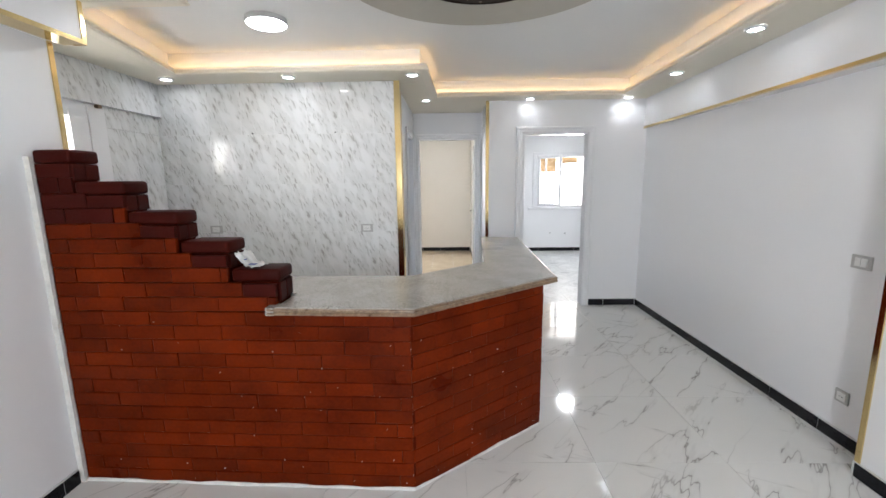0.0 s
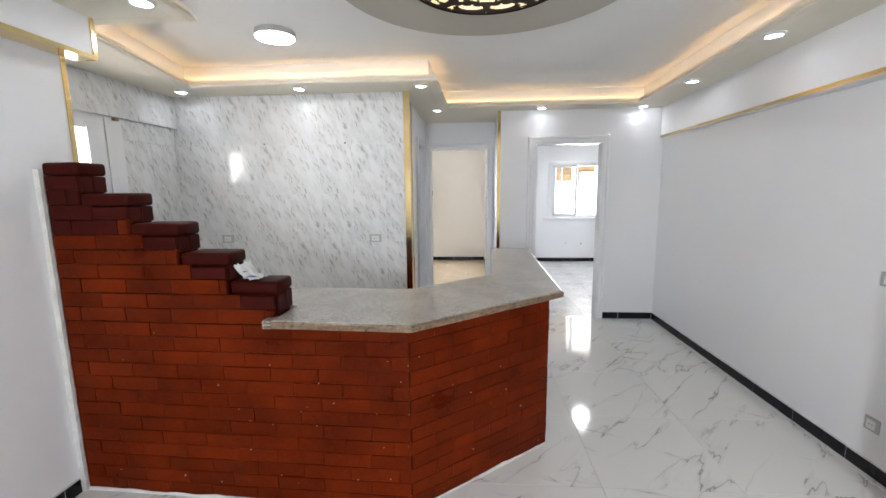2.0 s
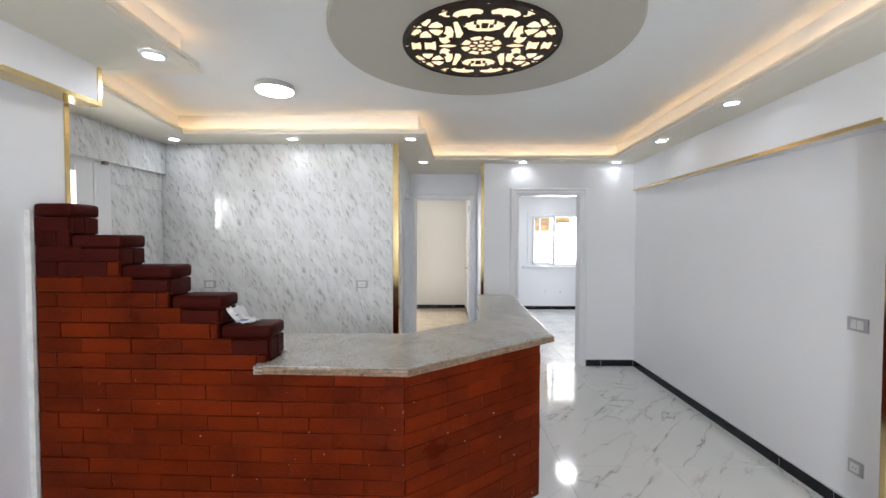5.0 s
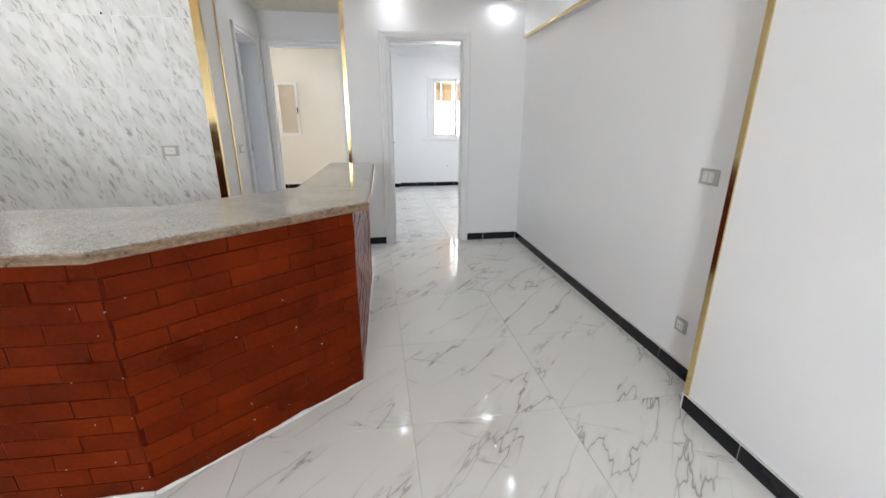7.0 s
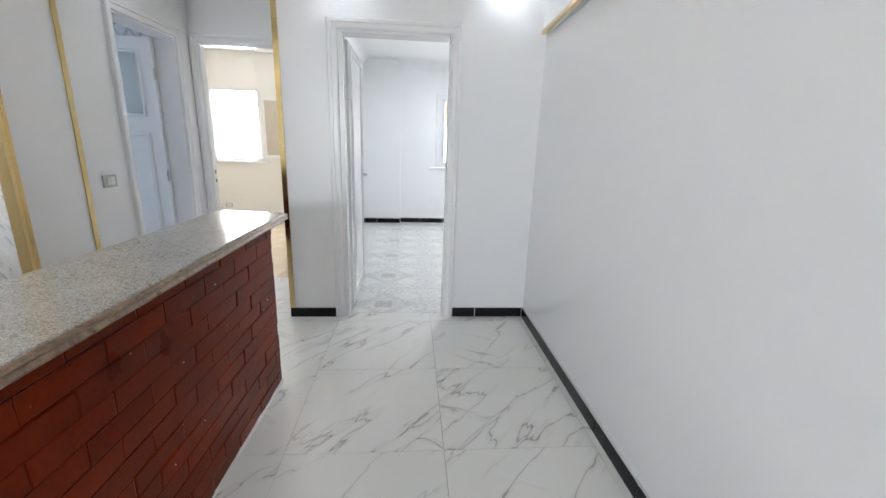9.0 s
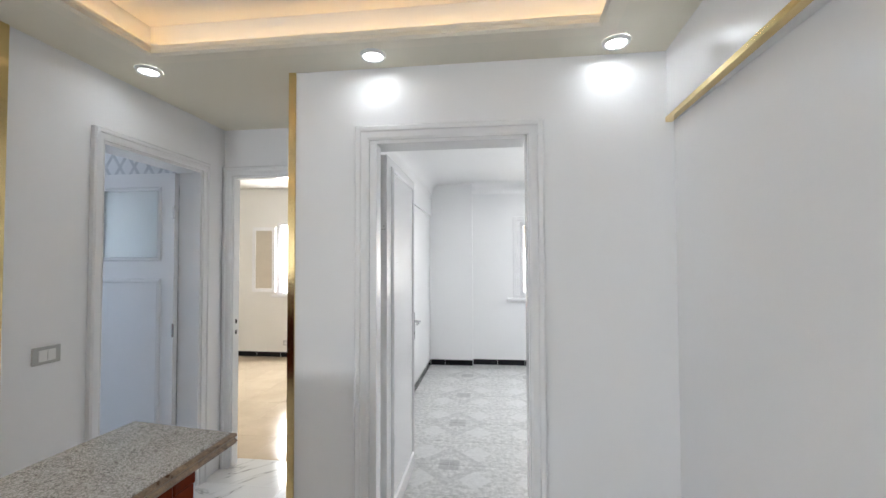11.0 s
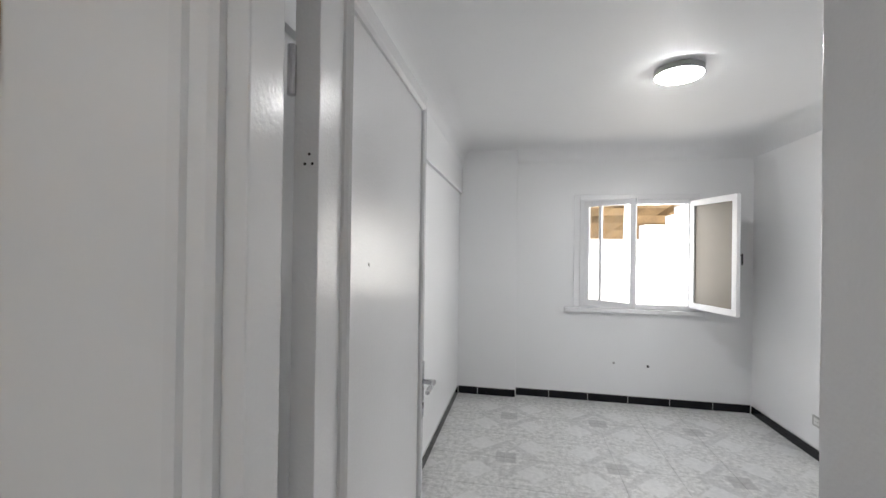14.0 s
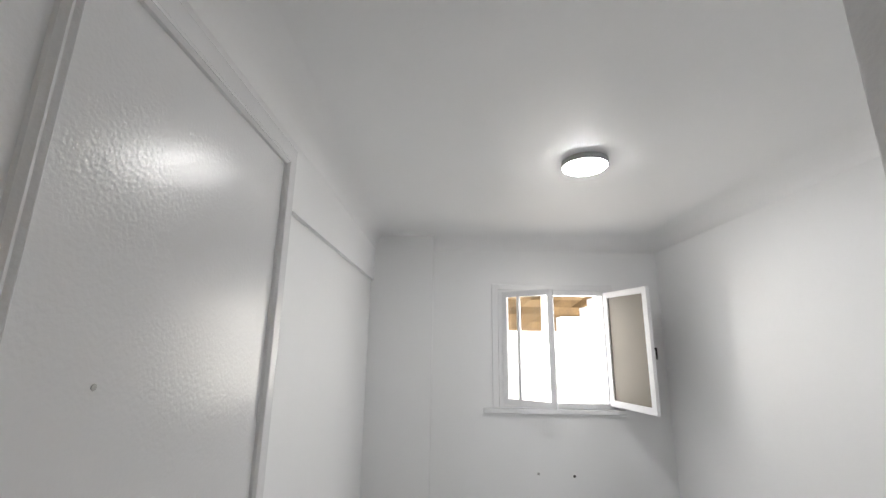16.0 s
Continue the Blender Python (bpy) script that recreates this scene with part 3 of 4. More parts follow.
structure("ceiling_fascia", sweep(R, [(0.06, 2.541), (0.06, 2.689), (0.09, 2.689), (0.09, 2.541)]), CEIL, "upright edge of the ceiling recess", "ceiling")
structure("cornice", sweep(R, [(0.06, 2.499), (-0.008, 2.499), (-0.022, 2.508), (-0.012, 2.528), (-0.004, 2.536), (-0.004, 2.557), (0.014, 2.557), (0.014, 2.541)]), CREAM, "cream moulded lip round the ceiling recess", "cornice")
led = thing("led_strip", "warm hidden light strip behind the cornice lip", "light strip")
part("strip", sweep(R, [(0.0150, 2.5415), (0.0150, 2.551), (0.0185, 2.551), (0.0185, 2.5415)]), LED, led)
structure("ceiling_bedroom", boxes((0.345, 3.235, 5.14, 9.0, 2.65, 2.69)), BEDWHITE, "white painted bedroom ceiling", "ceiling")
bm = sweep([(0.375, 5.14), (3.235, 5.14), (3.235, 9.0), (0.375, 9.0)], [(0.16 * (math.cos(a) - 1) - 0.001, 2.489 + 0.16 * math.sin(a)) for a in (i * math.pi / 16 for i in range(9))], shut=False)
structure("ceiling_curve", bm, BEDWHITE, "rounded join of bedroom wall and ceiling", "ceiling", smooth=True)
structure("ceiling_room", boxes((-3.95, 0.207, 5.96, 9.15, 2.68, 2.72)), BUFF, "cream painted room ceiling", "ceiling")
structure("ceiling_bath", boxes((-2.9, -0.895, 4.08, 5.74, 2.5, 2.54)), CEIL, "white bathroom ceiling", "ceiling")

# ---- floor beds ----
structure("floor_bed", boxes((-3.2, 2.3, -3.15, 5.06, -0.1, -0.009), (-0.9, 0.3, 5.06, 5.96, -0.1, -0.009)), GROUT, "grouted bed of the hall floor", "floor")
structure("floor_bedroom", boxes((0.3, 3.42, 5.061, 9.2, -0.1, -0.004)), GROUT, "grouted bed of the bedroom floor", "floor")
structure("floor_room", boxes((-4.1, 0.299, 5.961, 9.35, -0.1, -0.004)), GROUT, "grouted bed of the room floor", "floor")
structure("floor_bathroom", boxes((-3.05, -0.901, 4.0, 5.959, -0.1, -0.004)), BATHFLOOR, "white tiled bathroom floor", "floor")

# ---- gold strips ----
structure("gold_trim_kitchen", boxes((-0.744, -0.69, 3.905, 3.929, 0.0, 2.499), (-0.744, -0.69, 3.93, 3.95, 0, 2.499)), GOLD, "polished gold corner strip at the kitchen wall end", "trim")
structure("gold_trim_hall", boxes((-0.744, -0.736, 4.39, 4.424, 0, 2.499)), GOLD, "thin polished gold strip up the hall wall", "trim")
structure("gold_trim_nook", boxes((0.199, 0.236, 4.98, 4.989, 0.076, 2.499), (0.199, 0.2095, 4.99, 5.015, 0.0, 2.499)), GOLD, "polished gold corner strip at the bedroom wall end", "trim")
structure("gold_trim_pier", boxes((1.922, 1.929, 1.92, 1.948, 0.078, 2.16), (1.93, 1.95, 1.941, 1.948, 0.078, 2.16)), GOLD, "polished gold corner strip on the pier", "trim")
structure("gold_trim_side", boxes((-2.235, -2.228, 2.082, 2.108, 0.0, 2.299), (-2.26, -2.236, 2.101, 2.108, 0.0, 2.299)), GOLD, "polished gold corner strip at the wall end", "trim")
bm = prism(bmesh.new(), [(2.064, 4.986), (2.060, 4.986), (1.916, 1.98), (1.924, 1.98)], 2.16, 2.182)
prism(bm, [(2.09, 4.986), (2.064, 4.986), (1.924, 1.98), (1.95, 1.98)], 2.160, 2.1645)
structure("gold_trim_beam", bm, GOLD, "gold strip along the foot of the beam", "trim")
structure("gold_trim_beam_left", boxes((-2.098, -2.082, -3.0, 2.148, 2.29, 2.313), (-2.2, -2.098, -3.0, 2.14, 2.292, 2.299), (-2.098, -2.082, 2.125, 2.148, 2.313, 2.498), (-2.15, -2.098, 2.141, 2.148, 2.29, 2.498)), GOLD, "gold strip framing the side beam", "trim")
structure("wall_edge_filler", boxes((-2.235, -2.206, 1.866, 1.885, 0.0, 1.72)), CAULK, "white filler strip where brick meets wall", "trim")


# ---- skirting ----
def skirting(name, a, b, inward, label, start=0.0, cut=0.40):
    """A row of black tiles along the wall from a to b."""
    row = thing(name, label, "skirting", kind="structure")
    a, b = Vector(a), Vector(b)
    way, out = (b - a).normalized(), Vector(inward)
    s, length = 0.0, (b - a).length
    step = start or cut
    while s < length - 0.01:
        e = min(length, s + step)
        bm = bmesh.new()
        p, q = a + way * (s + 0.0026), a + way * (e - 0.0026)
        top = 0.077 + random.uniform(-0.0015, 0.0015)
        prism(bm, [p + out * 0.001, q + out * 0.001, q + out * 0.0125, p + out * 0.0125], 0.001, top)
        bmesh.ops.recalc_face_normals(bm, faces=bm.faces)
        bmesh.ops.bevel(bm, geom=[x for x in bm.edges if x.verts[0].co.z > 0.05 and x.verts[1].co.z > 0.05], offset=0.002, segments=1, affect="EDGES")
        part("tile", bm, BLACK, row)
        s, step = e, cut
    bm = bmesh.new()
    prism(bm, [a + out * 0.0006, b + out * 0.0006, b + out * 0.0095, a + out * 0.0095], 0.0005, 0.083)
    part("joint", bm, GROUT, row)
    return row


skirting("baseboard_right", (2.10, 4.985), (2.10, 1.955), (-1, 0), "black tile skirting with pale joints", 0.23)
skirting("baseboard_pier", (1.93, 1.94), (1.93, -2.9), (-1, 0), "black tile skirting on the pier", 0.33)
skirting("baseboard_pier_end", (2.085, 1.94), (1.917, 1.94), (0, 1), "short black tile skirting at the pier's end")
skirting("baseboard_hall", (1.50, 4.99), (2.085, 4.99), (0, -1), "black tile skirting beside the bedroom door", 0.19)
skirting("baseboard_nook", (0.20, 4.99), (0.56, 4.99), (0, -1), "black tile skirting beside the gold strip")
skirting("baseboard_left", (-2.236, 1.862), (-2.236, -2.9), (1, 0), "black tile skirting below the white wall", 0.09)
skirting("baseboard_bedroom_far", (3.22, 9.0), (0.97, 9.0), (0, -1), "black tile skirting under the window", 0.33, 0.393)
skirting("baseboard_bedroom_jog", (0.968, 8.92), (0.36, 8.92), (0, -1), "black tile skirting, set forward of the rest", 0.40, 0.393)
skirting("baseboard_bedroom_left", (0.345, 8.90), (0.345, 5.16), (1, 0), "black tile skirting on the partition", 0.3)
skirting("baseboard_bedroom_right", (3.235, 8.985), (3.235, 5.16), (-1, 0), "black tile skirting on the bedroom wall", 0.54)
skirting("baseboard_room_far", (-3.93, 9.15), (0.19, 9.15), (0, -1), "dark tile skirting in the cream room", 0.25)
skirting("baseboard_room_left", (-3.95, 5.98), (-3.95, 9.13), (1, 0), "dark tile skirting in the cream room")
skirting("baseboard_room_right", (0.207, 5.98), (0.207, 9.13), (-1, 0), "dark tile skirting in the cream room")


# ---- doors ----
def casing(door, x0, x1, top, wide, depth, stop=0.0):
    """Lining and moulded surround of a doorway, in the doorway's own axes: x across, y into the wall."""
    left = x0 - 0.027 if stop else x0
    inner = left + (0.015 if stop else 0.022)
    part("jamb", soft_box(left, inner, -0.004, depth + 0.004, 0, top, 0.002), GLOSS, door)
    part("jamb", soft_box(x1 - (0.013 if stop else 0.022), x1, -0.004, depth + 0.004, 0, top, 0.002), GLOSS, door)
    part("head", soft_box(inner, x1 - 0.022, -0.004, depth + 0.004, top - 0.022, top, 0.002), GLOSS, door)
    if stop:
        part("door_stop", soft_box(inner, stop, -0.003, 0.078, 0, top - 0.022, 0.003), GLOSS, door)
    for side in (-1,) if stop else (-1, 1):
        y = -0.001 if side < 0 else depth + 0.001
        prof = [(0.0, 0.0), (0.0, 0.016), (0.012, 0.022), (wide * 0.55, 0.022), (wide * 0.62, 0.030), (wide - 0.008, 0.030), (wide, 0.022), (wide, 0.0)]
        bm = bmesh.new()
        corners = [(x0, 0.0, -1, 0), (x0, top, -1, 1), (x1, top, 1, 1), (x1, 0.0, 1, 0)]
        rows = [[bm.verts.new((x + ox * (o - 0.006), y + side * d, z + oz * (o - 0.006))) for o, d in prof] for x, z, ox, oz in corners]
        for a, b in zip(rows, rows[1:]):
            for j in range(len(prof)):
                k = (j + 1) % len(prof)
                bm.faces.new((a[j], a[k], b[k], b[j]))
        bm.faces.new(rows[0][::-1])
        bm.faces.new(rows[-1])
        part("casing", bm, GLOSS, door)


def frame_moulding(leaf, x0, x1, z0, z1, y, side):
    """A raised bead round a door panel."""
    prof = [(-0.013, 0.0), (-0.012, 0.008), (-0.006, 0.014), (0.0, 0.010), (0.005, 0.012), (0.012, 0.006), (0.014, 0.0)]
    bm = bmesh.new()
    rows = [[bm.verts.new((x + ox * o, y + side * (d - 0.001), z + oz * o)) for o, d in prof] for x, z, ox, oz in ((x0, z0, -1, -1), (x1, z0, 1, -1), (x1, z1, 1, 1), (x0, z1, -1, 1))]
    for i in range(4):
        a, b = rows[i], rows[(i + 1) % 4]
        for j in range(len(prof) - 1):
            bm.faces.new((a[j], a[j + 1], b[j + 1], b[j]))
    part("moulding", bm, GLOSS, leaf)


def lever(leaf, x, z, y, side, mat_, toward):
    h = part("handle", soft_box(x - 0.017, x + 0.017, y, y + side * 0.008, z - 0.10, z + 0.10, 0.002) if side > 0 else soft_box(x - 0.017, x + 0.017, y - 0.008, y, z - 0.10, z + 0.10, 0.002), mat_, leaf)
    bm = tube(bmesh.new(), (x, y, z + 0.03), (x, y + side * 0.05, z + 0.03), 0.009)
    tube(bm, (x + toward * -0.008, y + side * 0.046, z + 0.03), (x + toward * 0.10, y + side * 0.046, z + 0.026), 0.008)
    part("lever", bm, mat_, h)
    part("keyhole", boxes((x - 0.004, x + 0.004, y + side * 0.0085 - 0.0005, y + side * 0.0085 + 0.0005, z - 0.065, z - 0.045)), HOLE, h)


def hinge(leaf, z):
    part("hinge", lathe([(0.004, -0.045), (0.008, -0.043), (0.008, 0.043), (0.004, 0.045)], 10, at=(-0.006, 0.050, z)), CHROME, leaf)


# bedroom door, standing inward
door_1 = thing("door_1", "white gloss panelled bedroom door standing ajar inward", "door", kind="structure")
casing(door_1, 0.627, 1.433, 2.132, 0.072, 0.15, stop=0.668)
door_1.location = (0, 4.99, 0)
leaf = part("leaf", soft_box(0.0, 0.81, 0.0, 0.048, 0.012, 2.10, 0.002), GLOSS, door_1)
leaf.matrix_basis = pose(0.678, 0.168, 0, 0, 0, 90.2)
for y, side in ((0.0, -1), (0.048, 1)):
    frame_moulding(leaf, 0.105, 0.74, 0.14, 2.04, y, side)
    lever(leaf, 0.775, 1.04, y, side, CHROME, -1)
for z in (0.3, 1.05, 1.85):
    hinge(leaf, z)
bm = bmesh.new()
for dy, z in ((0.018, 1.704), (0.012, 1.687), (0.026, 1.687)):
    tube(bm, (-0.0008, dy, z), (0.0006, dy, z), 0.0026)
part("screw_holes", bm, HOLE, leaf)
part("chip", lathe([(0.004, 0.0), (0.0045, 0.0012), (0.002, 0.0016)], 7), PLATE, leaf, "small dark chip in the enamel").matrix_basis = pose(0.245, 0.0, 1.505, 90, 0, 0)

# bathroom door, standing inward
door_2 = thing("door_2", "white gloss bathroom door with frosted pane, open inward", "door", kind="structure")
casing(door_2, 4.84, 5.585, 2.147, 0.06, 0.15)
door_2.matrix_basis = pose(-0.745, 0, 0, 0, 0, 90)
leaf = part("leaf", boxes((0.0, 0.10, 0, 0.04, 0.012, 2.12), (0.58, 0.675, 0, 0.04, 0.012, 2.12), (0.10, 0.58, 0, 0.04, 2.02, 2.12), (0.10, 0.58, 0, 0.04, 0.012, 1.525)), GLOSS, door_2)
leaf.matrix_basis = pose(5.562, 0.157, 0, 0, 0, 91.0)
part("glass", boxes((0.1005, 0.5795, 0.017, 0.023, 1.5255, 2.0195)), FROST, leaf, "frosted glass pane").visible_shadow = False
for y, side in ((0.0, -1), (0.04, 1)):
    frame_moulding(leaf, 0.105, 0.575, 0.22, 1.385, y, side)
    lever(leaf, 0.632, 0.98, y, side, IRON, -1)
    frame_moulding(leaf, 0.107, 0.573, 1.532, 2.013, y, side)
for z in (0.3, 1.05, 1.85):
    hinge(leaf, z)

# doorway of the cream room
door_3 = thing("door_3", "white doorway of the cream room", "door", kind="structure")
casing(door_3, -0.682, 0.132, 2.157, 0.067, 0.06)
door_3.location = (0, 5.82, 0)
part("strike_plate", boxes((-0.6598, -0.6585, 0.02, 0.04, 0.97, 1.0), (-0.6598, -0.6585, 0.02, 0.04, 1.05, 1.08)), IRON, door_3)
leaf = part("leaf", soft_box(0.0, 0.70, 0.0, 0.042, 0.012, 2.10, 0.002), GLOSS, door_3)
leaf.matrix_basis = pose(0.172, 0.10, 0, 0, 0, 90)
frame_moulding(leaf, 0.10, 0.61, 0.14, 2.0, 0.042, 1)
lever(leaf, 0.655, 1.07, 0.042, 1, CHROME, -1)


# ---- windows ----
def sash(window, m, w, h, bars=(), screen=None, latch=-1):
    """A hinged leaf: frame, panes, handle; hinge along the local z axis."""
    s = part("sash", boxes((0, 0.05, 0, 0.035, 0, h), (w - 0.05, w, 0, 0.035, 0, h), (0.05, w - 0.05, 0, 0.035, 0, 0.055), (0.05, w - 0.05, 0, 0.035, h - 0.055, h), *[(b - 0.014, b + 0.014, 0.002, 0.033, 0.055, h - 0.055) for b in bars]), GLOSS, window)
    s.matrix_basis = m
    edges = [0.05, *[e for b in bars for e in (b - 0.014, b + 0.014)], w - 0.05]
    for a, b in zip(edges[::2], edges[1::2]):
        part("pane", boxes((a + 0.0005, b - 0.0005, 0.015, 0.019, 0.0555, h - 0.0555)), screen or GLASS, s, "dull opaque pane" if screen else "").visible_shadow = bool(screen)
    if latch:
        y = 0.035 if latch > 0 else 0.0
        bm = soft_box(w - 0.034, w - 0.016, min(y, y + latch * 0.008), max(y, y + latch * 0.008), h * 0.5 - 0.045, h * 0.5 + 0.045, 0.002)
        tube(bm, (w - 0.025, y + latch * 0.006, h * 0.5), (w - 0.025, y + latch * 0.045, h * 0.5), 0.007)
        tube(bm, (w - 0.025, y + latch * 0.042, h * 0.5 + 0.012), (w - 0.025, y + latch * 0.042, h * 0.5 - 0.085), 0.007)
        part("handle", bm, IRON, s)
    return s


def window_frame(window, x0, x1, z0, z1, y0, y1):
    for r in ((x0, x0 + 0.045, y0, y1, z0, z1), (x1 - 0.045, x1, y0, y1, z0, z1), (x0 + 0.045, x1 - 0.045, y0, y1, z0, z0 + 0.045), (x0 + 0.045, x1 - 0.045, y0, y1, z1 - 0.045, z1)):
        part("window_frame", boxes(r), GLOSS, window)


window_1 = thing("window_1", "white bedroom casement window with both leaves swung inward", "window", kind="structure")
window_frame(window_1, 1.617, 2.698, 0.977, 2.088, 8.985, 9.06)
part("window_sill", soft_box(1.465, 2.80, 8.955, 8.999, 0.925, 0.970, 0.006), GLOSS, window_1)
for r in ((1.555, 1.615, 8.984, 8.999, 0.972, 2.15), (2.70, 2.76, 8.984, 8.999, 0.972, 2.15), (1.615, 2.70, 8.984, 8.999, 2.092, 2.15)):
    part("architrave", soft_box(*r, 0.004), GLOSS, window_1)
sash(window_1, pose(1.655, 8.972, 1.005, 0, 0, -34), 0.515, 1.065, (0.17,), latch=0)
sash(window_1, pose(2.662, 8.975, 1.005, 0, 0, -72), 0.56, 1.065, screen=BEIGEPANE, latch=1)

window_2 = thing("window_2", "white window of the cream room, leaves folded back", "window", kind="structure")
window_frame(window_2, -2.138, -1.332, 0.982, 2.128, 9.14, 9.22)
part("window_sill", soft_box(-2.22, -1.25, 9.10, 9.149, 0.94, 0.98, 0.006), GLOSS, window_2)
sash(window_2, pose(-2.15, 9.105, 1.03, 0, 0, 183), 0.37, 1.02, screen=PALESCREEN)
sash(window_2, pose(-1.32, 9.13, 1.03, 0, 0, -4), 0.40, 0.98, screen=PALESCREEN)

window_3 = thing("window_3", "white framed kitchen side window", "window", kind="structure")
for r in ((-3.10, -3.015, 2.45, 2.50, 1.66, 2.14), (-3.10, -3.005, 2.99, 3.14, 1.66, 2.14), (-3.10, -3.015, 2.50, 2.99, 1.66, 1.71), (-3.10, -3.015, 2.50, 2.99, 2.09, 2.14)):
    part("window_frame", boxes(r), GLOSS, window_3)
part("mullion", boxes((-3.075, -3.045, 2.735, 2.755, 1.71, 2.09)), GLOSS, window_3)
for y0, y1 in ((2.5005, 2.7345), (2.7555, 2.9895)):
    part("pane", boxes((-3.06, -3.055, y0, y1, 1.7105, 2.0895)), GLASS, window_3).visible_shadow = False
part("side_panel", soft_box(-3.011, -2.995, 3.145, 3.30, 1.0, 2.19, 0.003), GLOSS, window_3)

# unseen rear window, added as an opening for the living room fill lamp
window_4 = thing("window_4", "unseen white framed window, added for light from the rear", "window", kind="structure")
for x in (-1.1, -0.45):
    part("window_frame", boxes((x, x + 0.05, -3.12, -3.06, 1.15, 2.15)), GLOSS, window_4)
for z in (1.15, 2.10):
    part("window_frame", boxes((-1.049, -0.451, -3.119, -3.061, z, z + 0.05)), GLOSS, window_4)

# ---- outside ----
structure("ground", boxes((-400, 400, -400, 400, -0.6, -0.5)), EARTH, "dusty ground round the house", "ground")
# the slab behind is an unseen addition that blocks sun from the rear window
structure("balcony_roof", boxes((-2.6, 2.5, -5.2, -3.16, 2.45, 2.6)), RENDERW, "unseen slab added to keep sun out of the rear window", "roof")
house = thing("neighbour_house", "sunlit white rendered house wall with a stepped top", "house")
for x0, x1, top in ((-9, 0.4, 5.5), (0.401, 3.05, 1.78), (3.051, 3.48, 2.03), (3.481, 3.62, 2.20), (3.621, 3.80, 2.36), (3.801, 9, 3.2)):
    part("wall", boxes((x0, x1, 12.0, 12.3, -0.5, top)), RENDERW, house)
stone_house = thing("stone_house", "old golden rubble stone house behind the white wall", "house")
bm = bmesh.new()
bmesh.ops.create_grid(bm, x_segments=70, y_segments=34, size=0.5)
for v in bm.verts:
    x, z = v.co.x * 14, v.co.y * 5 + 2.0
    v.co = (x + 2, 13.2 + 0.10 * noise.noise((x * 2.2, z * 2.2, 3)) + 0.05 * noise.noise((x * 6, z * 6, 1)), z)
ret = bmesh.ops.extrude_face_region(bm, geom=bm.faces[:])
for v in ret["geom"]:
    if isinstance(v, bmesh.types.BMVert):
        v.co.y = 13.6
part("wall", bm, STONE, stone_house)

# ---- brick bar ----
COURSE = 0.0735
FRONT_L, CORNER, RIGHT, FAR = Vector((-2.205, 1.885)), Vector((-0.420, 1.822)), Vector((0.352, 2.42)), Vector((0.40, 4.07))
STEPS = [(-2.03, 1.752), (-1.79, 1.600), (-1.55, 1.452), (-1.31, 1.306), (-1.07, 1.165)]
bar = thing("brick_bar", "red lacquered brick bar counter with a stepped end", "bar counter")
# core that carries the joints
bm = prism(bmesh.new(), [(-2.205, 1.8895), (-0.421, 1.8265), (0.3475, 2.4212), (0.3955, 4.06), (0.13, 4.065), (0.06, 2.80), (-0.52, 2.36), (-1.06, 2.38), (-1.06, 2.02), (-2.205, 2.05)], 0.0, 0.956)
x0 = -2.205
for x1, z in STEPS:
    prism(bm, [(x0, 1.897), (x1 - 0.012, 1.894), (x1 - 0.012, 2.04), (x0, 2.05)], 0.957, z - 0.066)
    x0 = x1 - 0.012
part("core", bm, MORTAR, bar, "dark stained joints behind the bricks")


def brick_mesh(length, height, depth, k, dark=False):
    """A worn brick: front at y = 0, running along x, with rounded uneven edges."""
    rnd = random.Random(k)
    bm = boxes((0, length, 0, depth, 0, height))
    bmesh.ops.recalc_face_normals(bm, faces=bm.faces)
    front = [e for e in bm.edges if e.verts[0].co.y < 0.001 and e.verts[1].co.y < 0.001]
    bmesh.ops.bevel(bm, geom=front, offset=0.004, segments=2, profile=0.6, affect="EDGES")
    for v in bm.verts:
        if v.co.y < depth * 0.6:
            v.co += Vector((rnd.uniform(-1, 1), rnd.uniform(-1, 1) * 0.8, rnd.uniform(-1, 1))) * 0.0016
    return mesh("brick", bm, CAPB if dark else BRICK, smooth=False)


BRICK_POOL = {}


def lay(a, b, top, name, depth=0.02, phase=0.0):
    """Courses of bricks on the face from a to b, up to top(distance along it)."""
    way = (b - a).normalized()
    length = (b - a).length
    angle = math.degrees(math.atan2(way.y, way.x))
    rnd = random.Random(name)
    z, row = 0.004, 0
    while z < 1.8:
        s = -0.247 * ((row * 0.5 + phase) % 1.0) - rnd.uniform(0, 0.03)
        while s < length:
            e = s + 0.247
            lo, hi = max(s, 0.0), min(e, length)
            limit = top(lo + 0.01)
            hi2 = hi
            if limit < z + COURSE * 0.8:
                s = e
                continue
            while hi2 > lo and top(hi2 - 0.01) < z + COURSE * 0.8:
                hi2 -= 0.01
            if hi2 - lo > 0.03:
                h = min(COURSE, limit - z) - 0.0028
                width = round(hi2 - lo - 0.0028, 3)
                dark = z > 1.50 or (z > 1.38 and lo < 0.3) or (name == "front" and any(x1 - 0.2 < a.x + (lo + hi2) / 2 < x1 and zt - 0.17 < z < zt for x1, zt in STEPS))
                key = (width, round(h, 3), rnd.randrange(4), dark)
                if key not in BRICK_POOL:
                    BRICK_POOL[key] = brick_mesh(width, h, depth, len(BRICK_POOL), dark)
                ob = new("brick", BRICK_POOL[key])
                ob.parent = bar
                p = a + way * (lo + 0.0018)
                off = rnd.uniform(-0.0025, 0.002)
                n = Vector((way.y, -way.x))
                ob.matrix_basis = pose(p.x + n.x * off, p.y + n.y * off, z + rnd.uniform(-0.001, 0.001), 0, rnd.uniform(-0.25, 0.25), angle)
            s = e
        z += COURSE
        row += 1


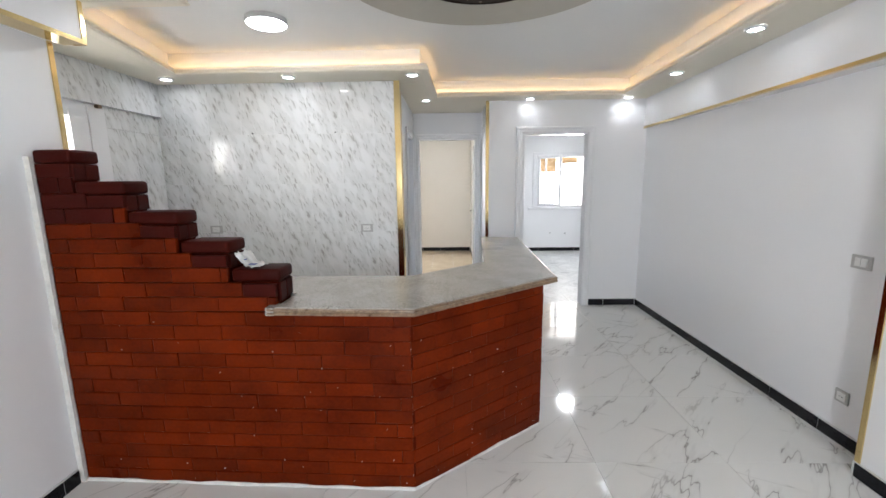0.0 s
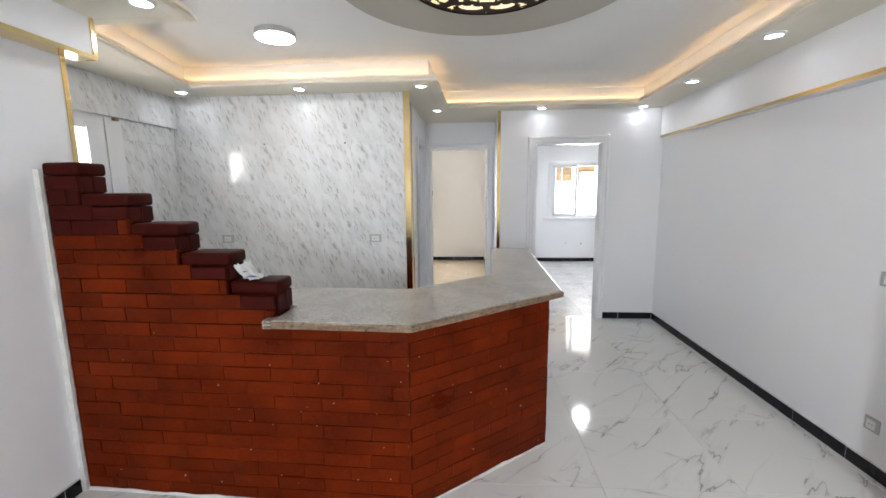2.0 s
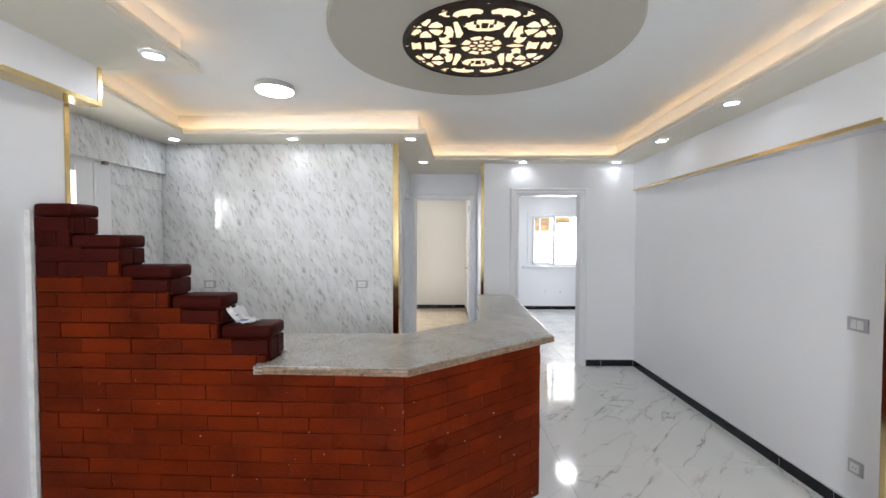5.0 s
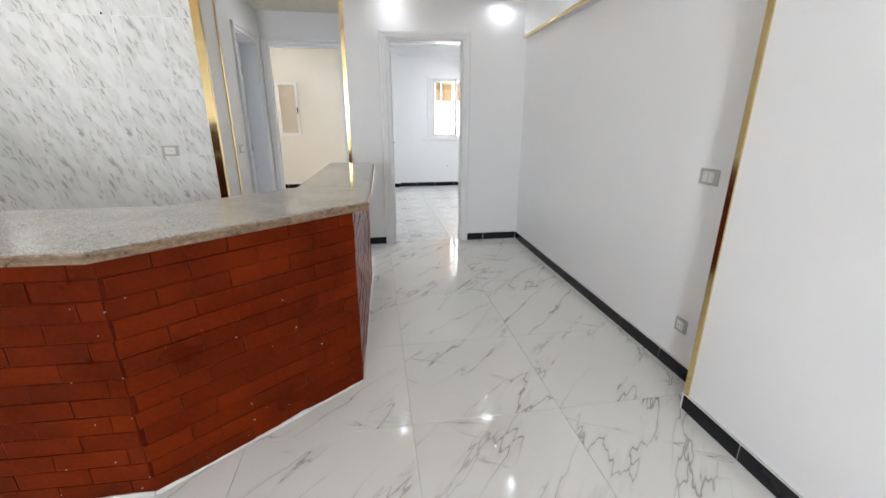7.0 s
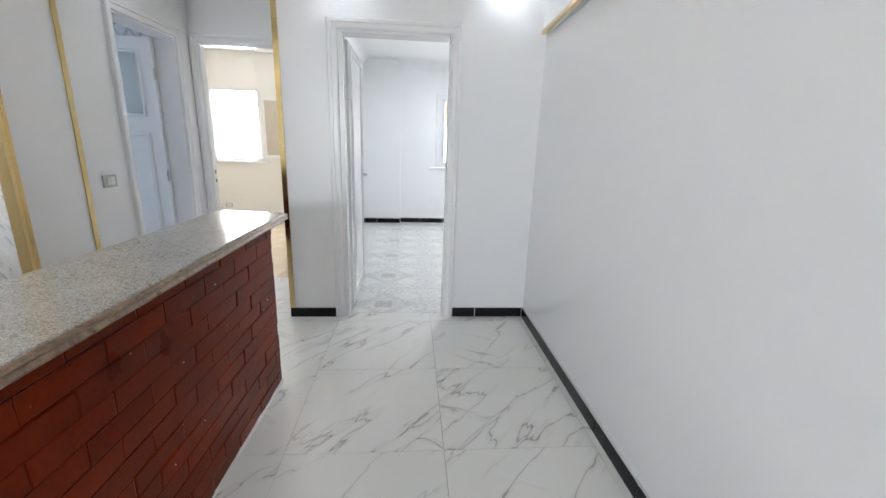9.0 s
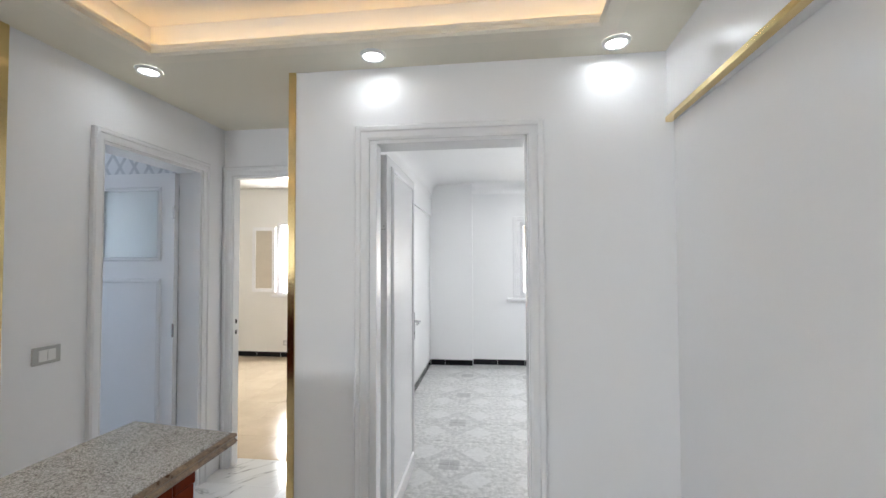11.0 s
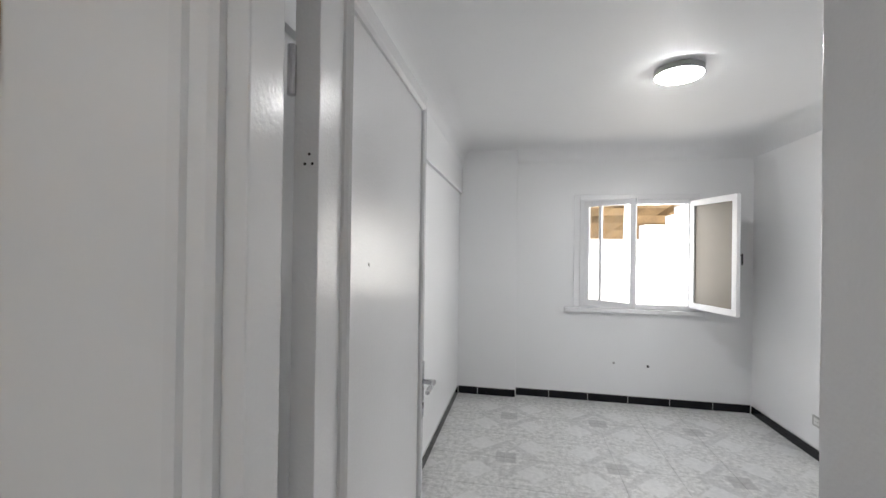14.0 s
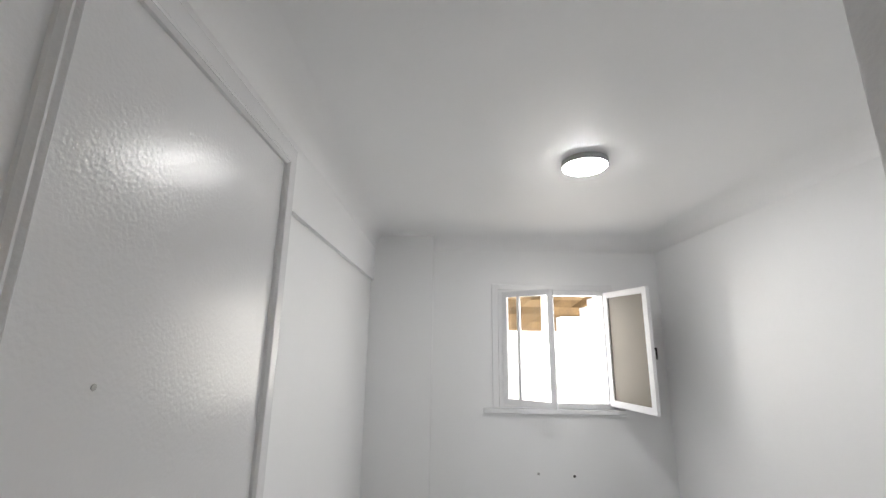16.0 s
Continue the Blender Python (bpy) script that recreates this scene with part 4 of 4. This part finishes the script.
def front_top(s):
    x = FRONT_L.x + s
    for edge, z in STEPS:
        if x < edge - 0.004:
            return z - 0.064
    return 0.957


# cap bricks on the steps
x0 = -2.207
for i, (x1, z) in enumerate(STEPS):
    bm = soft_box(x0 + (0.0 if i == 0 else 0.004), x1 + 0.006, 1.879, 2.052, z - 0.064, z, 0.017, 3)
    part("cap_brick", bm, CAPB, bar, "dark maroon rounded cap brick", smooth=True)
    low = (STEPS[i + 1][1] if i < 4 else 0.997) + 0.001
    n = 1
    for j in range(n):
        za, zb = low + (z - 0.066 - low) * j / n, low + (z - 0.066 - low) * (j + 1) / n
        for ya, yb in ((1.893, 1.965), (1.969, 2.045)):
            part("end_brick", soft_box(x1 - 0.03, x1 + 0.002, ya, yb, za + 0.003, zb - 0.002, 0.005, 1), CAPB, bar)
    x0 = x1

# counter slab
slab = thing("countertop", "polished speckled beige granite bar top", "countertop")
OUT = [(-1.068, 1.797), (-0.395, 1.763), (0.422, 2.403), (0.458, 4.15), (0.083, 4.20), (0.02, 2.88), (-0.475, 2.44), (-1.30, 2.45), (-1.30, 2.062), (-1.055, 2.058)]
bm = prism(bmesh.new(), OUT, 0.958, 0.997)
bmesh.ops.recalc_face_normals(bm, faces=bm.faces)
bmesh.ops.bevel(bm, geom=[e for e in bm.edges if abs(e.verts[0].co.z - e.verts[1].co.z) < 0.001], offset=0.006, segments=2, profile=0.5, affect="EDGES")
part("slab", bm, GRANITE, slab)
bm = sweep([(-1.10, 1.797), (-0.395, 1.763), (0.422, 2.403), (0.458, 4.15), (0.083, 4.20)], [(0.0, 0.9615), (0.008, 0.960), (0.012, 0.967), (0.008, 0.974), (0.006, 0.977), (0.011, 0.983), (0.009, 0.990), (0.0, 0.993)], closed=False)
part("edge_moulding", bm, EDGE, slab, "double-rounded brown granite edge")
bm = prism(bmesh.new(), [(-1.108, 1.789), (-1.068, 1.787), (-1.068, 1.872), (-1.108, 1.872)], 0.958, 0.996)
part("slab_end", bm, GRANITE, slab)
part("joint", boxes((-0.5, -0.4988, 1.80, 2.38, 0.9971, 0.9974)), EDGE, slab)

# filler along the foot of the bar
bm = bmesh.new()
rough = random.Random(11)
for a, b in ((FRONT_L, CORNER), (CORNER, RIGHT), (RIGHT, FAR)):
    way = (b - a).normalized()
    out = Vector((way.y, -way.x))
    steps = int((b - a).length / 0.03)
    rows = []
    for i in range(steps + 1):
        q = a + way * ((b - a).length * i / steps)
        high = 0.006 + 0.012 * max(0.0, noise.noise((q.x * 7, q.y * 7, 0.3)) + 0.35) + rough.uniform(0, 0.003)
        wide = 0.008 + 0.005 * noise.noise((q.x * 11, q.y * 11, 4))
        rows.append([bm.verts.new((*(q + out * o), z)) for o, z in ((-0.004, 0.0005), (wide, 0.0005), (wide * 0.6, high * 0.55), (0.003, high), (-0.004, high))])
    for u, v in zip(rows, rows[1:]):
        for j in range(5):
            bm.faces.new((u[j], v[j], v[(j + 1) % 5], u[(j + 1) % 5]))
    bm.faces.new(rows[0][::-1])
    bm.faces.new(rows[-1])
bmesh.ops.recalc_face_normals(bm, faces=bm.faces)
structure("bar_foot_filler", bm, CAULK, "rough white filler along the foot of the bricks", "trim")
# dried paint and filler specks on the lacquer
bm = bmesh.new()
for a, b, count in ((FRONT_L, CORNER, 34), (CORNER, RIGHT, 18), (RIGHT, FAR, 8)):
    way = (b - a).normalized()
    out = Vector((way.y, -way.x))
    for i in range(count):
        q = a + way * ((b - a).length * (1 - rough.random() ** (1.6 if count == 34 else 1.0) * 0.96))
        z, r = 0.03 + 0.9 * rough.random() ** 1.7, rough.uniform(0.0008, 0.0024)
        ring = []
        for k in range(7):
            ang, rr = 2 * math.pi * k / 7, r * rough.uniform(0.6, 1.3)
            c = q + way * (rr * math.cos(ang))
            ring.append((c, z + rr * math.sin(ang) * 0.8))
        low = [bm.verts.new((*(c - out * 0.002), h)) for c, h in ring]
        top = [bm.verts.new((*(c + out * 0.0042), h)) for c, h in ring]
        bm.faces.new(top)
        for k in range(7):
            bm.faces.new((low[k], low[(k + 1) % 7], top[(k + 1) % 7], top[k]))
bmesh.ops.recalc_face_normals(bm, faces=bm.faces)
tagged(part("paint_speck", bm, CAULK, bar, "pale dried paint specks"), kind="stuff")

# crumpled wrapper on a step
bm = bmesh.new()
bmesh.ops.create_grid(bm, x_segments=14, y_segments=12, size=0.5)
for v in bm.verts:
    x, y = v.co.x, v.co.y
    lift = 0.065 * (max(0.0, -0.1 - x) / 0.4) ** 0.8 + 0.018 * (1 + noise.noise((x * 6, y * 6, 2))) + 0.02 * abs(noise.noise((x * 12, y * 9, 5)))
    v.co = (x * 0.125 + 0.02 * max(0.0, -0.2 - x), y * 0.11 + 0.01 * noise.noise((x * 4, y * 4, 8)), lift)
bmesh.ops.solidify(bm, geom=bm.faces[:], thickness=0.002)
wrap = thing("paper_wrapper", "crumpled white paper wrapper with blue print on a brick step", "wrapper")
part("sheet", bm, PAPER, wrap, smooth=True)
part("print", soft_box(0.008, 0.045, -0.045, -0.02, 0.027, 0.030, 0.001), INK, wrap)
part("print", soft_box(-0.035, -0.02, -0.03, -0.01, 0.045, 0.05, 0.001), INK, wrap)
wrap.matrix_basis = pose(-1.225, 1.945, 1.158, 0, 0, -12)


# ---- wall fittings ----
def socket(m, label, wide=0.118, high=0.078, kind="socket", group="wall sockets"):
    """Plate on a wall: local x across, z up, facing local -y."""
    s = thing("wall_" + kind, label, kind, group, m=m)
    part("plate", soft_box(-wide / 2, wide / 2, -0.010, 0.0, -high / 2, high / 2, 0.003), PLATE, s)
    w2, h2 = wide * 0.30, high * 0.32
    r = part("insert", soft_box(-w2, w2, -0.0135, -0.0095, -h2, h2, 0.0015), ROCKER, s)
    if kind == "socket":
        part("socket_hole", boxes((-0.011, -0.006, -0.0140, -0.0134, -0.003, 0.003)), HOLE, r)
        part("socket_hole", boxes((0.006, 0.011, -0.0140, -0.0134, -0.003, 0.003)), HOLE, r)
    else:
        part("rocker_gap", boxes((-0.0006, 0.0006, -0.0138, -0.0134, -h2 + 0.002, h2 - 0.002)), HOLE, r)
    return s


socket(pose(2.10, 2.245, 1.10, 0, 0, -90), "silver-framed light switch on the white wall", kind="switch", group="wall switches")
socket(pose(2.10, 2.236, 0.288, 0, 0, -90), "silver-framed socket low on the white wall", 0.085)
socket(pose(-1.048, 3.915, 1.134), "silver-framed socket on the kitchen tiles")
socket(pose(-2.542, 3.915, 1.13), "silver-framed socket on the kitchen tiles")
socket(pose(-0.745, 4.598, 1.098, 0, 0, 90), "silver-framed switch beside the bathroom door", kind="switch", group="wall switches")
socket(pose(3.235, 8.08, 0.285, 0, 0, -90), "silver-framed socket low on the bedroom wall")
socket(pose(-1.98, 9.15, 0.22), "small pale socket on the cream wall")
for x, z in ((1.965, 0.405), (2.293, 0.39)):
    h = thing("plaster_scar", "small chipped hole in the bedroom plaster", "wall mark")
    part("chip", lathe([(0.010, 0.0), (0.013, 0.002), (0.006, 0.003)], 9), HOLE if x > 2 else PLATE, h)
    h.matrix_basis = pose(x, 9.0, z, 90, 0, 0)
bolt = thing("beam_bolt", "rusty bracket end under the kitchen beam", "bracket")
part("stub", soft_box(-2.99, -2.955, 3.20, 3.235, 2.172, 2.199, 0.003), EDGE, bolt)
for x, z in ((-2.10, 2.045), (-1.31, 2.045)):
    p = thing("wall_plug", "dark screw plug in the kitchen tiles", "plug", "screw plugs")
    part("plug", lathe([(0.007, 0.0), (0.007, 0.006), (0.004, 0.010)], 10), HOLE, p)
    p.matrix_basis = pose(x, 3.9145, z, 90, 0, 0)

# ---- lamps ----
def spotlight():
    s = thing("ceiling_spotlight", "round recessed ceiling spotlight, lit white", "spotlight", "recessed ceiling spotlights")
    bm = bmesh.new()
    n, prof = 28, [(0.043, -0.003), (0.047, -0.015), (0.055, -0.015), (0.062, -0.001)]
    rows = [[bm.verts.new((r * math.cos(2 * math.pi * i / n), r * math.sin(2 * math.pi * i / n), z)) for i in range(n)] for r, z in prof]
    for a, b in zip(rows, rows[1:]):
        for i in range(n):
            bm.faces.new((a[i], a[(i + 1) % n], b[(i + 1) % n], b[i]))
    part("rim", bm, ROCKER, s, smooth=True)
    part("lens", lathe([(0.044, -0.0035), (0.044, -0.0055), (0.030, -0.0075)], 28), SPOT, s)
    return s


first = spotlight()
places = [(-2.73, 3.70), (-1.64, 3.70), (-0.55, 3.70), (-0.50, 4.86), (0.69, 4.85), (1.81, 4.87), (1.78, 3.80), (1.69, 2.72), (1.70, 1.6), (1.68, 0.5), (1.68, -0.7), (1.68, -1.9), (-1.68, 1.98)]
first.location = (*places[0], 2.50)
for x, y in places[1:]:
    copy_thing(first, pose(x, y, 2.50))


def round_lamp(x, y, z, label, glow):
    s = thing("ceiling_lamp", label, "ceiling lamp", "round ceiling lamps", m=pose(x, y, z))
    part("base", lathe([(0.130, 0.0), (0.135, -0.004), (0.135, -0.036), (0.130, -0.039)], 48), PLATE, s)
    part("diffuser", lathe([(0.130, -0.0385), (0.122, -0.046), (0.10, -0.051), (0.04, -0.0535)], 48), glow, s, smooth=True)
    return s


round_lamp(-1.47, 2.92, 2.69, "round white ceiling lamp, lit, over the kitchen", LAMP)
round_lamp(1.935, 7.18, 2.65, "round white ceiling lamp, lit, in the bedroom", PANEL)

# medallion
CX, CY = -0.03, 2.23
structure("ceiling_disc", lathe([(0.825, 2.689), (0.825, 2.665), (0.815, 2.66)], 96, at=(CX, CY, 0)), DISC_SHADE, "flat disc hung under the ceiling, coloured a shade grey", "ceiling")
rose = thing("ceiling_light", "round backlit dark fretwork ceiling light in a grey disc", "ceiling light", m=pose(CX, CY, 2.66))
part("diffuser", lathe([(0.417, -0.001), (0.417, -0.008)], 72), AMBER, rose, "glowing amber diffuser")


def solid(x, y):
    """Whether the fretwork is solid there (unit disc); the pattern mirrors about both axes."""
    x, y = x / 1.06, y / 1.06
    r, a = math.hypot(x, y), math.atan2(y, x)
    x, y = abs(x), abs(y)

    def oval(cx, cy, rx, ry, turn=0.0):
        c, d = math.cos(turn), math.sin(turn)
        u, v = (x - cx) * c + (y - cy) * d, (y - cy) * c - (x - cx) * d
        return (u / rx) ** 2 + (v / ry) ** 2 < 1

    if r > 0.875:
        return not (abs(r - 0.90) < 0.018 and math.cos(a * 12) > 0.975)
    if r < 0.28:
        if r < 0.05:
            return False
        if r < 0.135:
            return r < 0.07 or abs(math.cos(4 * a)) < 0.45
        return r > 0.25 or r < 0.15 or abs(math.sin(4 * a)) < (0.45 if r < 0.175 else 0.20 if r < 0.215 else 0.38)
    q, c = math.hypot(x - 0.66, y - 0.41), math.atan2(y - 0.41, x - 0.66)
    if q < 0.225:
        return q > 0.212 or q < 0.05 or abs(math.sin(3 * c)) < (0.36 if q < 0.10 else 0.22 if q < 0.17 else 0.42)
    # lotus over the middle flower
    if 0.34 < y < 0.60 and x < 0.245 * math.sin(math.pi * (y - 0.32) / 0.30) ** 0.6 - 0.03 * abs(math.cos(y * 45)):
        return (x < 0.035 and 0.42 < y < 0.52) or (abs(x - 0.075) < 0.02 and abs(y - 0.46) < 0.03) or (abs(x - 0.11) < 0.013 and y > 0.50)
    # three-cornered cuts beside it
    if 0.20 < y < 0.56 and 0.225 + abs(y - 0.30) * 0.28 < x < 0.335 + (y - 0.4) * 0.12:
        return False
    # paired leaves along the rim
    if oval(0.20, 0.72, 0.165, 0.088, -0.25):
        return oval(0.10, 0.65, 0.07, 0.05) or oval(0.24, 0.64, 0.05, 0.03)
    if oval(0.46, 0.745, 0.058, 0.12, -0.55):
        return oval(0.40, 0.72, 0.022, 0.04)
    # curled palmettes
    if oval(0.425, 0.26, 0.085, 0.21, 0.10):
        return oval(0.475, 0.25, 0.05, 0.04) or oval(0.37, 0.17, 0.025, 0.035)
    if oval(0.41, 0.0, 0.11, 0.045):
        return False
    return not ((0.55 < x < 0.685 or 0.73 < x < 0.845) and y < 0.10 - 0.018 * math.cos(x * 40))


bm = bmesh.new()
rings, spokes = 96, 320
grid = [[None] * spokes for _ in range(rings + 1)]
for i in range(rings):
    for j in range(spokes):
        r0, r1, a0, a1 = i / rings, (i + 1) / rings, 2 * math.pi * j / spokes, 2 * math.pi * (j + 1) / spokes
        rm, am = (r0 + r1) / 2, (a0 + a1) / 2
        if rm > 0.02 and solid(rm * math.cos(am), rm * math.sin(am)):
            quad = []
            for ii, jj in ((i, j), (i, (j + 1) % spokes), (i + 1, (j + 1) % spokes), (i + 1, j)):
                if grid[ii][jj] is None:
                    r, a = 0.43 * ii / rings, 2 * math.pi * jj / spokes
                    grid[ii][jj] = bm.verts.new((r * math.cos(a), r * math.sin(a), -0.012))
                quad.append(grid[ii][jj])
            if len(set(quad)) == 4:
                bm.faces.new(quad)
part("fretwork", bm, FRET, rose, "dark brown cut-out flower pattern")
rose.children[-1].modifiers.new("thickness", "SOLIDIFY").thickness = 0.006
bm = bmesh.new()
n, prof = 96, [(0.418, 0.0), (0.418, -0.014), (0.422, -0.017), (0.428, -0.017), (0.434, -0.010), (0.434, 0.0)]
rows = [[bm.verts.new((r * math.cos(2 * math.pi * i / n), r * math.sin(2 * math.pi * i / n), z)) for i in range(n)] for r, z in prof]
for a, b in zip(rows, rows[1:] + rows[:1]):
    for i in range(n):
        bm.faces.new((a[i], a[(i + 1) % n], b[(i + 1) % n], b[i]))
part("rim", bm, FRET, rose)

# ---- bathroom ----
ledge = thing("tiled_ledge", "low boxed pipe ledge covered in grey tile", "ledge")
part("box", boxes((-2.35, -1.93, 5.50, 5.722, 0.0, 0.56)), BATHLOW, ledge)
part("top", soft_box(-2.36, -1.92, 5.49, 5.722, 0.561, 0.58, 0.004), ROCKER, ledge)
bm = bmesh.new()
bmesh.ops.create_grid(bm, x_segments=16, y_segments=14, size=0.5)
for v in bm.verts:
    x, y = v.co.x, v.co.y
    front = max(0.0, -y - 0.1)
    v.co = (x * 0.20 + 0.03 * front, 5.60 + max(y, -0.1) * 0.16 - 0.012 * (front > 0) - 0.1 * (y < -0.1), 0.592 - front * (0.25 + 0.06 * math.sin(x * 14)) + 0.006 * noise.noise((x * 7, y * 7, 0)))
bmesh.ops.solidify(bm, geom=bm.faces[:], thickness=0.004)
cloth = thing("floor_cloth", "white cloth hung over the tiled ledge", "cloth")
part("cloth", bm, PAPER, cloth, smooth=True)
cloth.location = (-2.12, 0, 0)
drain = thing("floor_drain", "white ceramic floor drain with a dark mouth", "drain")
part("ring", lathe([(0.10, 0.0), (0.10, 0.012), (0.085, 0.018), (0.06, 0.014)], 28, at=(-1.72, 5.44, -0.004)), ROCKER, drain, smooth=True)
part("mouth", lathe([(0.058, 0.0), (0.056, 0.002)], 24, at=(-1.72, 5.44, 0.0105)), HOLE, drain)
shelf = thing("bath_shelf", "white bathroom wall shelf with a dark edge", "shelf")
part("board", soft_box(-2.85, -2.36, 5.60, 5.722, 0.79, 0.815, 0.004), ROCKER, shelf)

# ---- tiles ----
def tile_mesh(w, h, thick, mat_, bevel=0.0008):
    bm = boxes((0, w, 0, h, -thick, 0))
    bmesh.ops.recalc_face_normals(bm, faces=bm.faces)
    if bevel:
        bmesh.ops.bevel(bm, geom=[e for e in bm.edges if e.verts[0].co.z > -0.0001 and e.verts[1].co.z > -0.0001], offset=bevel, segments=1, affect="EDGES")
    return mesh("tile", bm, mat_)


TILE_POOL = {}


def tile_field(parent, mat_, u0, u1, v0, v1, du, dv, pu, pv, place, thick=0.009, gap=0.003, skip=None):
    """Tiles on a plane; place(u, v) gives the pose of a tile's corner; (pu, pv) is a joint crossing."""
    a = math.floor((u0 - pu) / du)
    while pu + a * du < u1 - 0.004:
        lo, hi = max(u0, pu + a * du), min(u1, pu + (a + 1) * du)
        b = math.floor((v0 - pv) / dv)
        while pv + b * dv < v1 - 0.004:
            lo2, hi2 = max(v0, pv + b * dv), min(v1, pv + (b + 1) * dv)
            if hi - lo > 0.008 and hi2 - lo2 > 0.008 and not (skip and skip((lo + hi) / 2, (lo2 + hi2) / 2)):
                key = (round(hi - lo - gap, 4), round(hi2 - lo2 - gap, 4), thick, mat_.name)
                if key not in TILE_POOL:
                    TILE_POOL[key] = tile_mesh(*key[:3], mat_)
                ob = new("tile", TILE_POOL[key])
                ob.parent = parent
                ob.matrix_basis = place(lo + gap / 2, lo2 + gap / 2)
            b += 1
        a += 1


def flat(u, v):
    return pose(u, v, 0)


JOINT = material("white tile joint", (0.80, 0.80, 0.79), 0.6, vary=0.03, scale=8, bump=0.1)
kitchen_tiles = thing("kitchen_wall_tiles", "glossy white wall tiles with slanting grey streaks", "wall tiles", kind="structure")
tile_field(kitchen_tiles, KITCHEN, -3.0, -0.749, 0.0, 2.499, 0.315, 0.466, -2.20, 1.103, lambda u, v: pose(u, 3.915, v, 90, 0, 0), 0.014, 0.002)
tile_field(kitchen_tiles, KITCHEN, 3.142, 3.912, 0.0, 2.199, 0.315, 0.466, 3.912, 1.103, lambda u, v: pose(-2.998, u, v) @ pose(0, 0, 0, 90, 0, 90), 0.0135, 0.0012, lambda u, v: u < 3.31 and 1.0 < v)
tile_field(kitchen_tiles, KITCHEN, 2.11, 3.912, 2.2, 2.499, 0.315, 0.466, 3.912, 1.103 + 0.466 * 3, lambda u, v: pose(-2.96, u, v) @ pose(0, 0, 0, 90, 0, 90), 0.0115, 0.0012)
part("joint", boxes((-2.9985, -0.7505, 3.9158, 3.9285, 0.001, 2.498)), JOINT, kitchen_tiles)
bath_tiles = thing("bathroom_wall_tiles", "white lattice tiles over grey marbled tiles", "wall tiles", kind="structure")
tile_field(bath_tiles, BATHLOW, -2.9, -0.9, 0.0, 1.2, 0.30, 0.40, -2.9, 0.0, lambda u, v: pose(u, 5.73, v, 90, 0, 0), 0.0095)
tile_field(bath_tiles, BATHTOP, -2.9, -0.9, 1.2, 2.499, 0.30, 0.60, -2.9, 1.2, lambda u, v: pose(u, 5.73, v, 90, 0, 0), 0.0095)
part("border", boxes((-2.9, -0.9, 5.724, 5.7295, 0.782, 0.797)), IRON, bath_tiles, "thin dark border strip")
hall_tiles = thing("hall_floor_tiles", "large polished white marble floor tiles with grey veins", "floor tiles", kind="structure")
tile_field(hall_tiles, FLOOR, -3.0, 2.10, -3.0, 5.06, 0.735, 0.715, 0.585, 2.035, flat, 0.009, 0.002, lambda u, v: u < -2.25 and v < 1.9)
tile_field(hall_tiles, FLOOR, -0.745, 0.21, 5.0615, 5.96, 0.735, 0.715, 0.585, 2.035, flat, 0.009, 0.003)
bedroom_tiles = thing("bedroom_floor_tiles", "pale grey printed floor tiles with squares and lozenges", "floor tiles", kind="structure")
tile_field(bedroom_tiles, MOTIF, 0.347, 3.235, 5.0615, 9.0, 0.394, 0.394, 0.922, 8.40, flat, 0.004, 0.002)
room_tiles = thing("room_floor_tiles", "beige polished floor tiles", "floor tiles", kind="structure")
tile_field(room_tiles, BEIGE, -3.95, 0.207, 5.9615, 9.15, 0.40, 0.40, 0.2, 9.15, flat, 0.004, 0.002)

# ---- bricks of the bar ----
lay(FRONT_L, CORNER, front_top, "front")
lay(CORNER, RIGHT, lambda s: 0.957, "slant", phase=0.35)
lay(RIGHT, FAR, lambda s: 0.957, "side", phase=0.6)
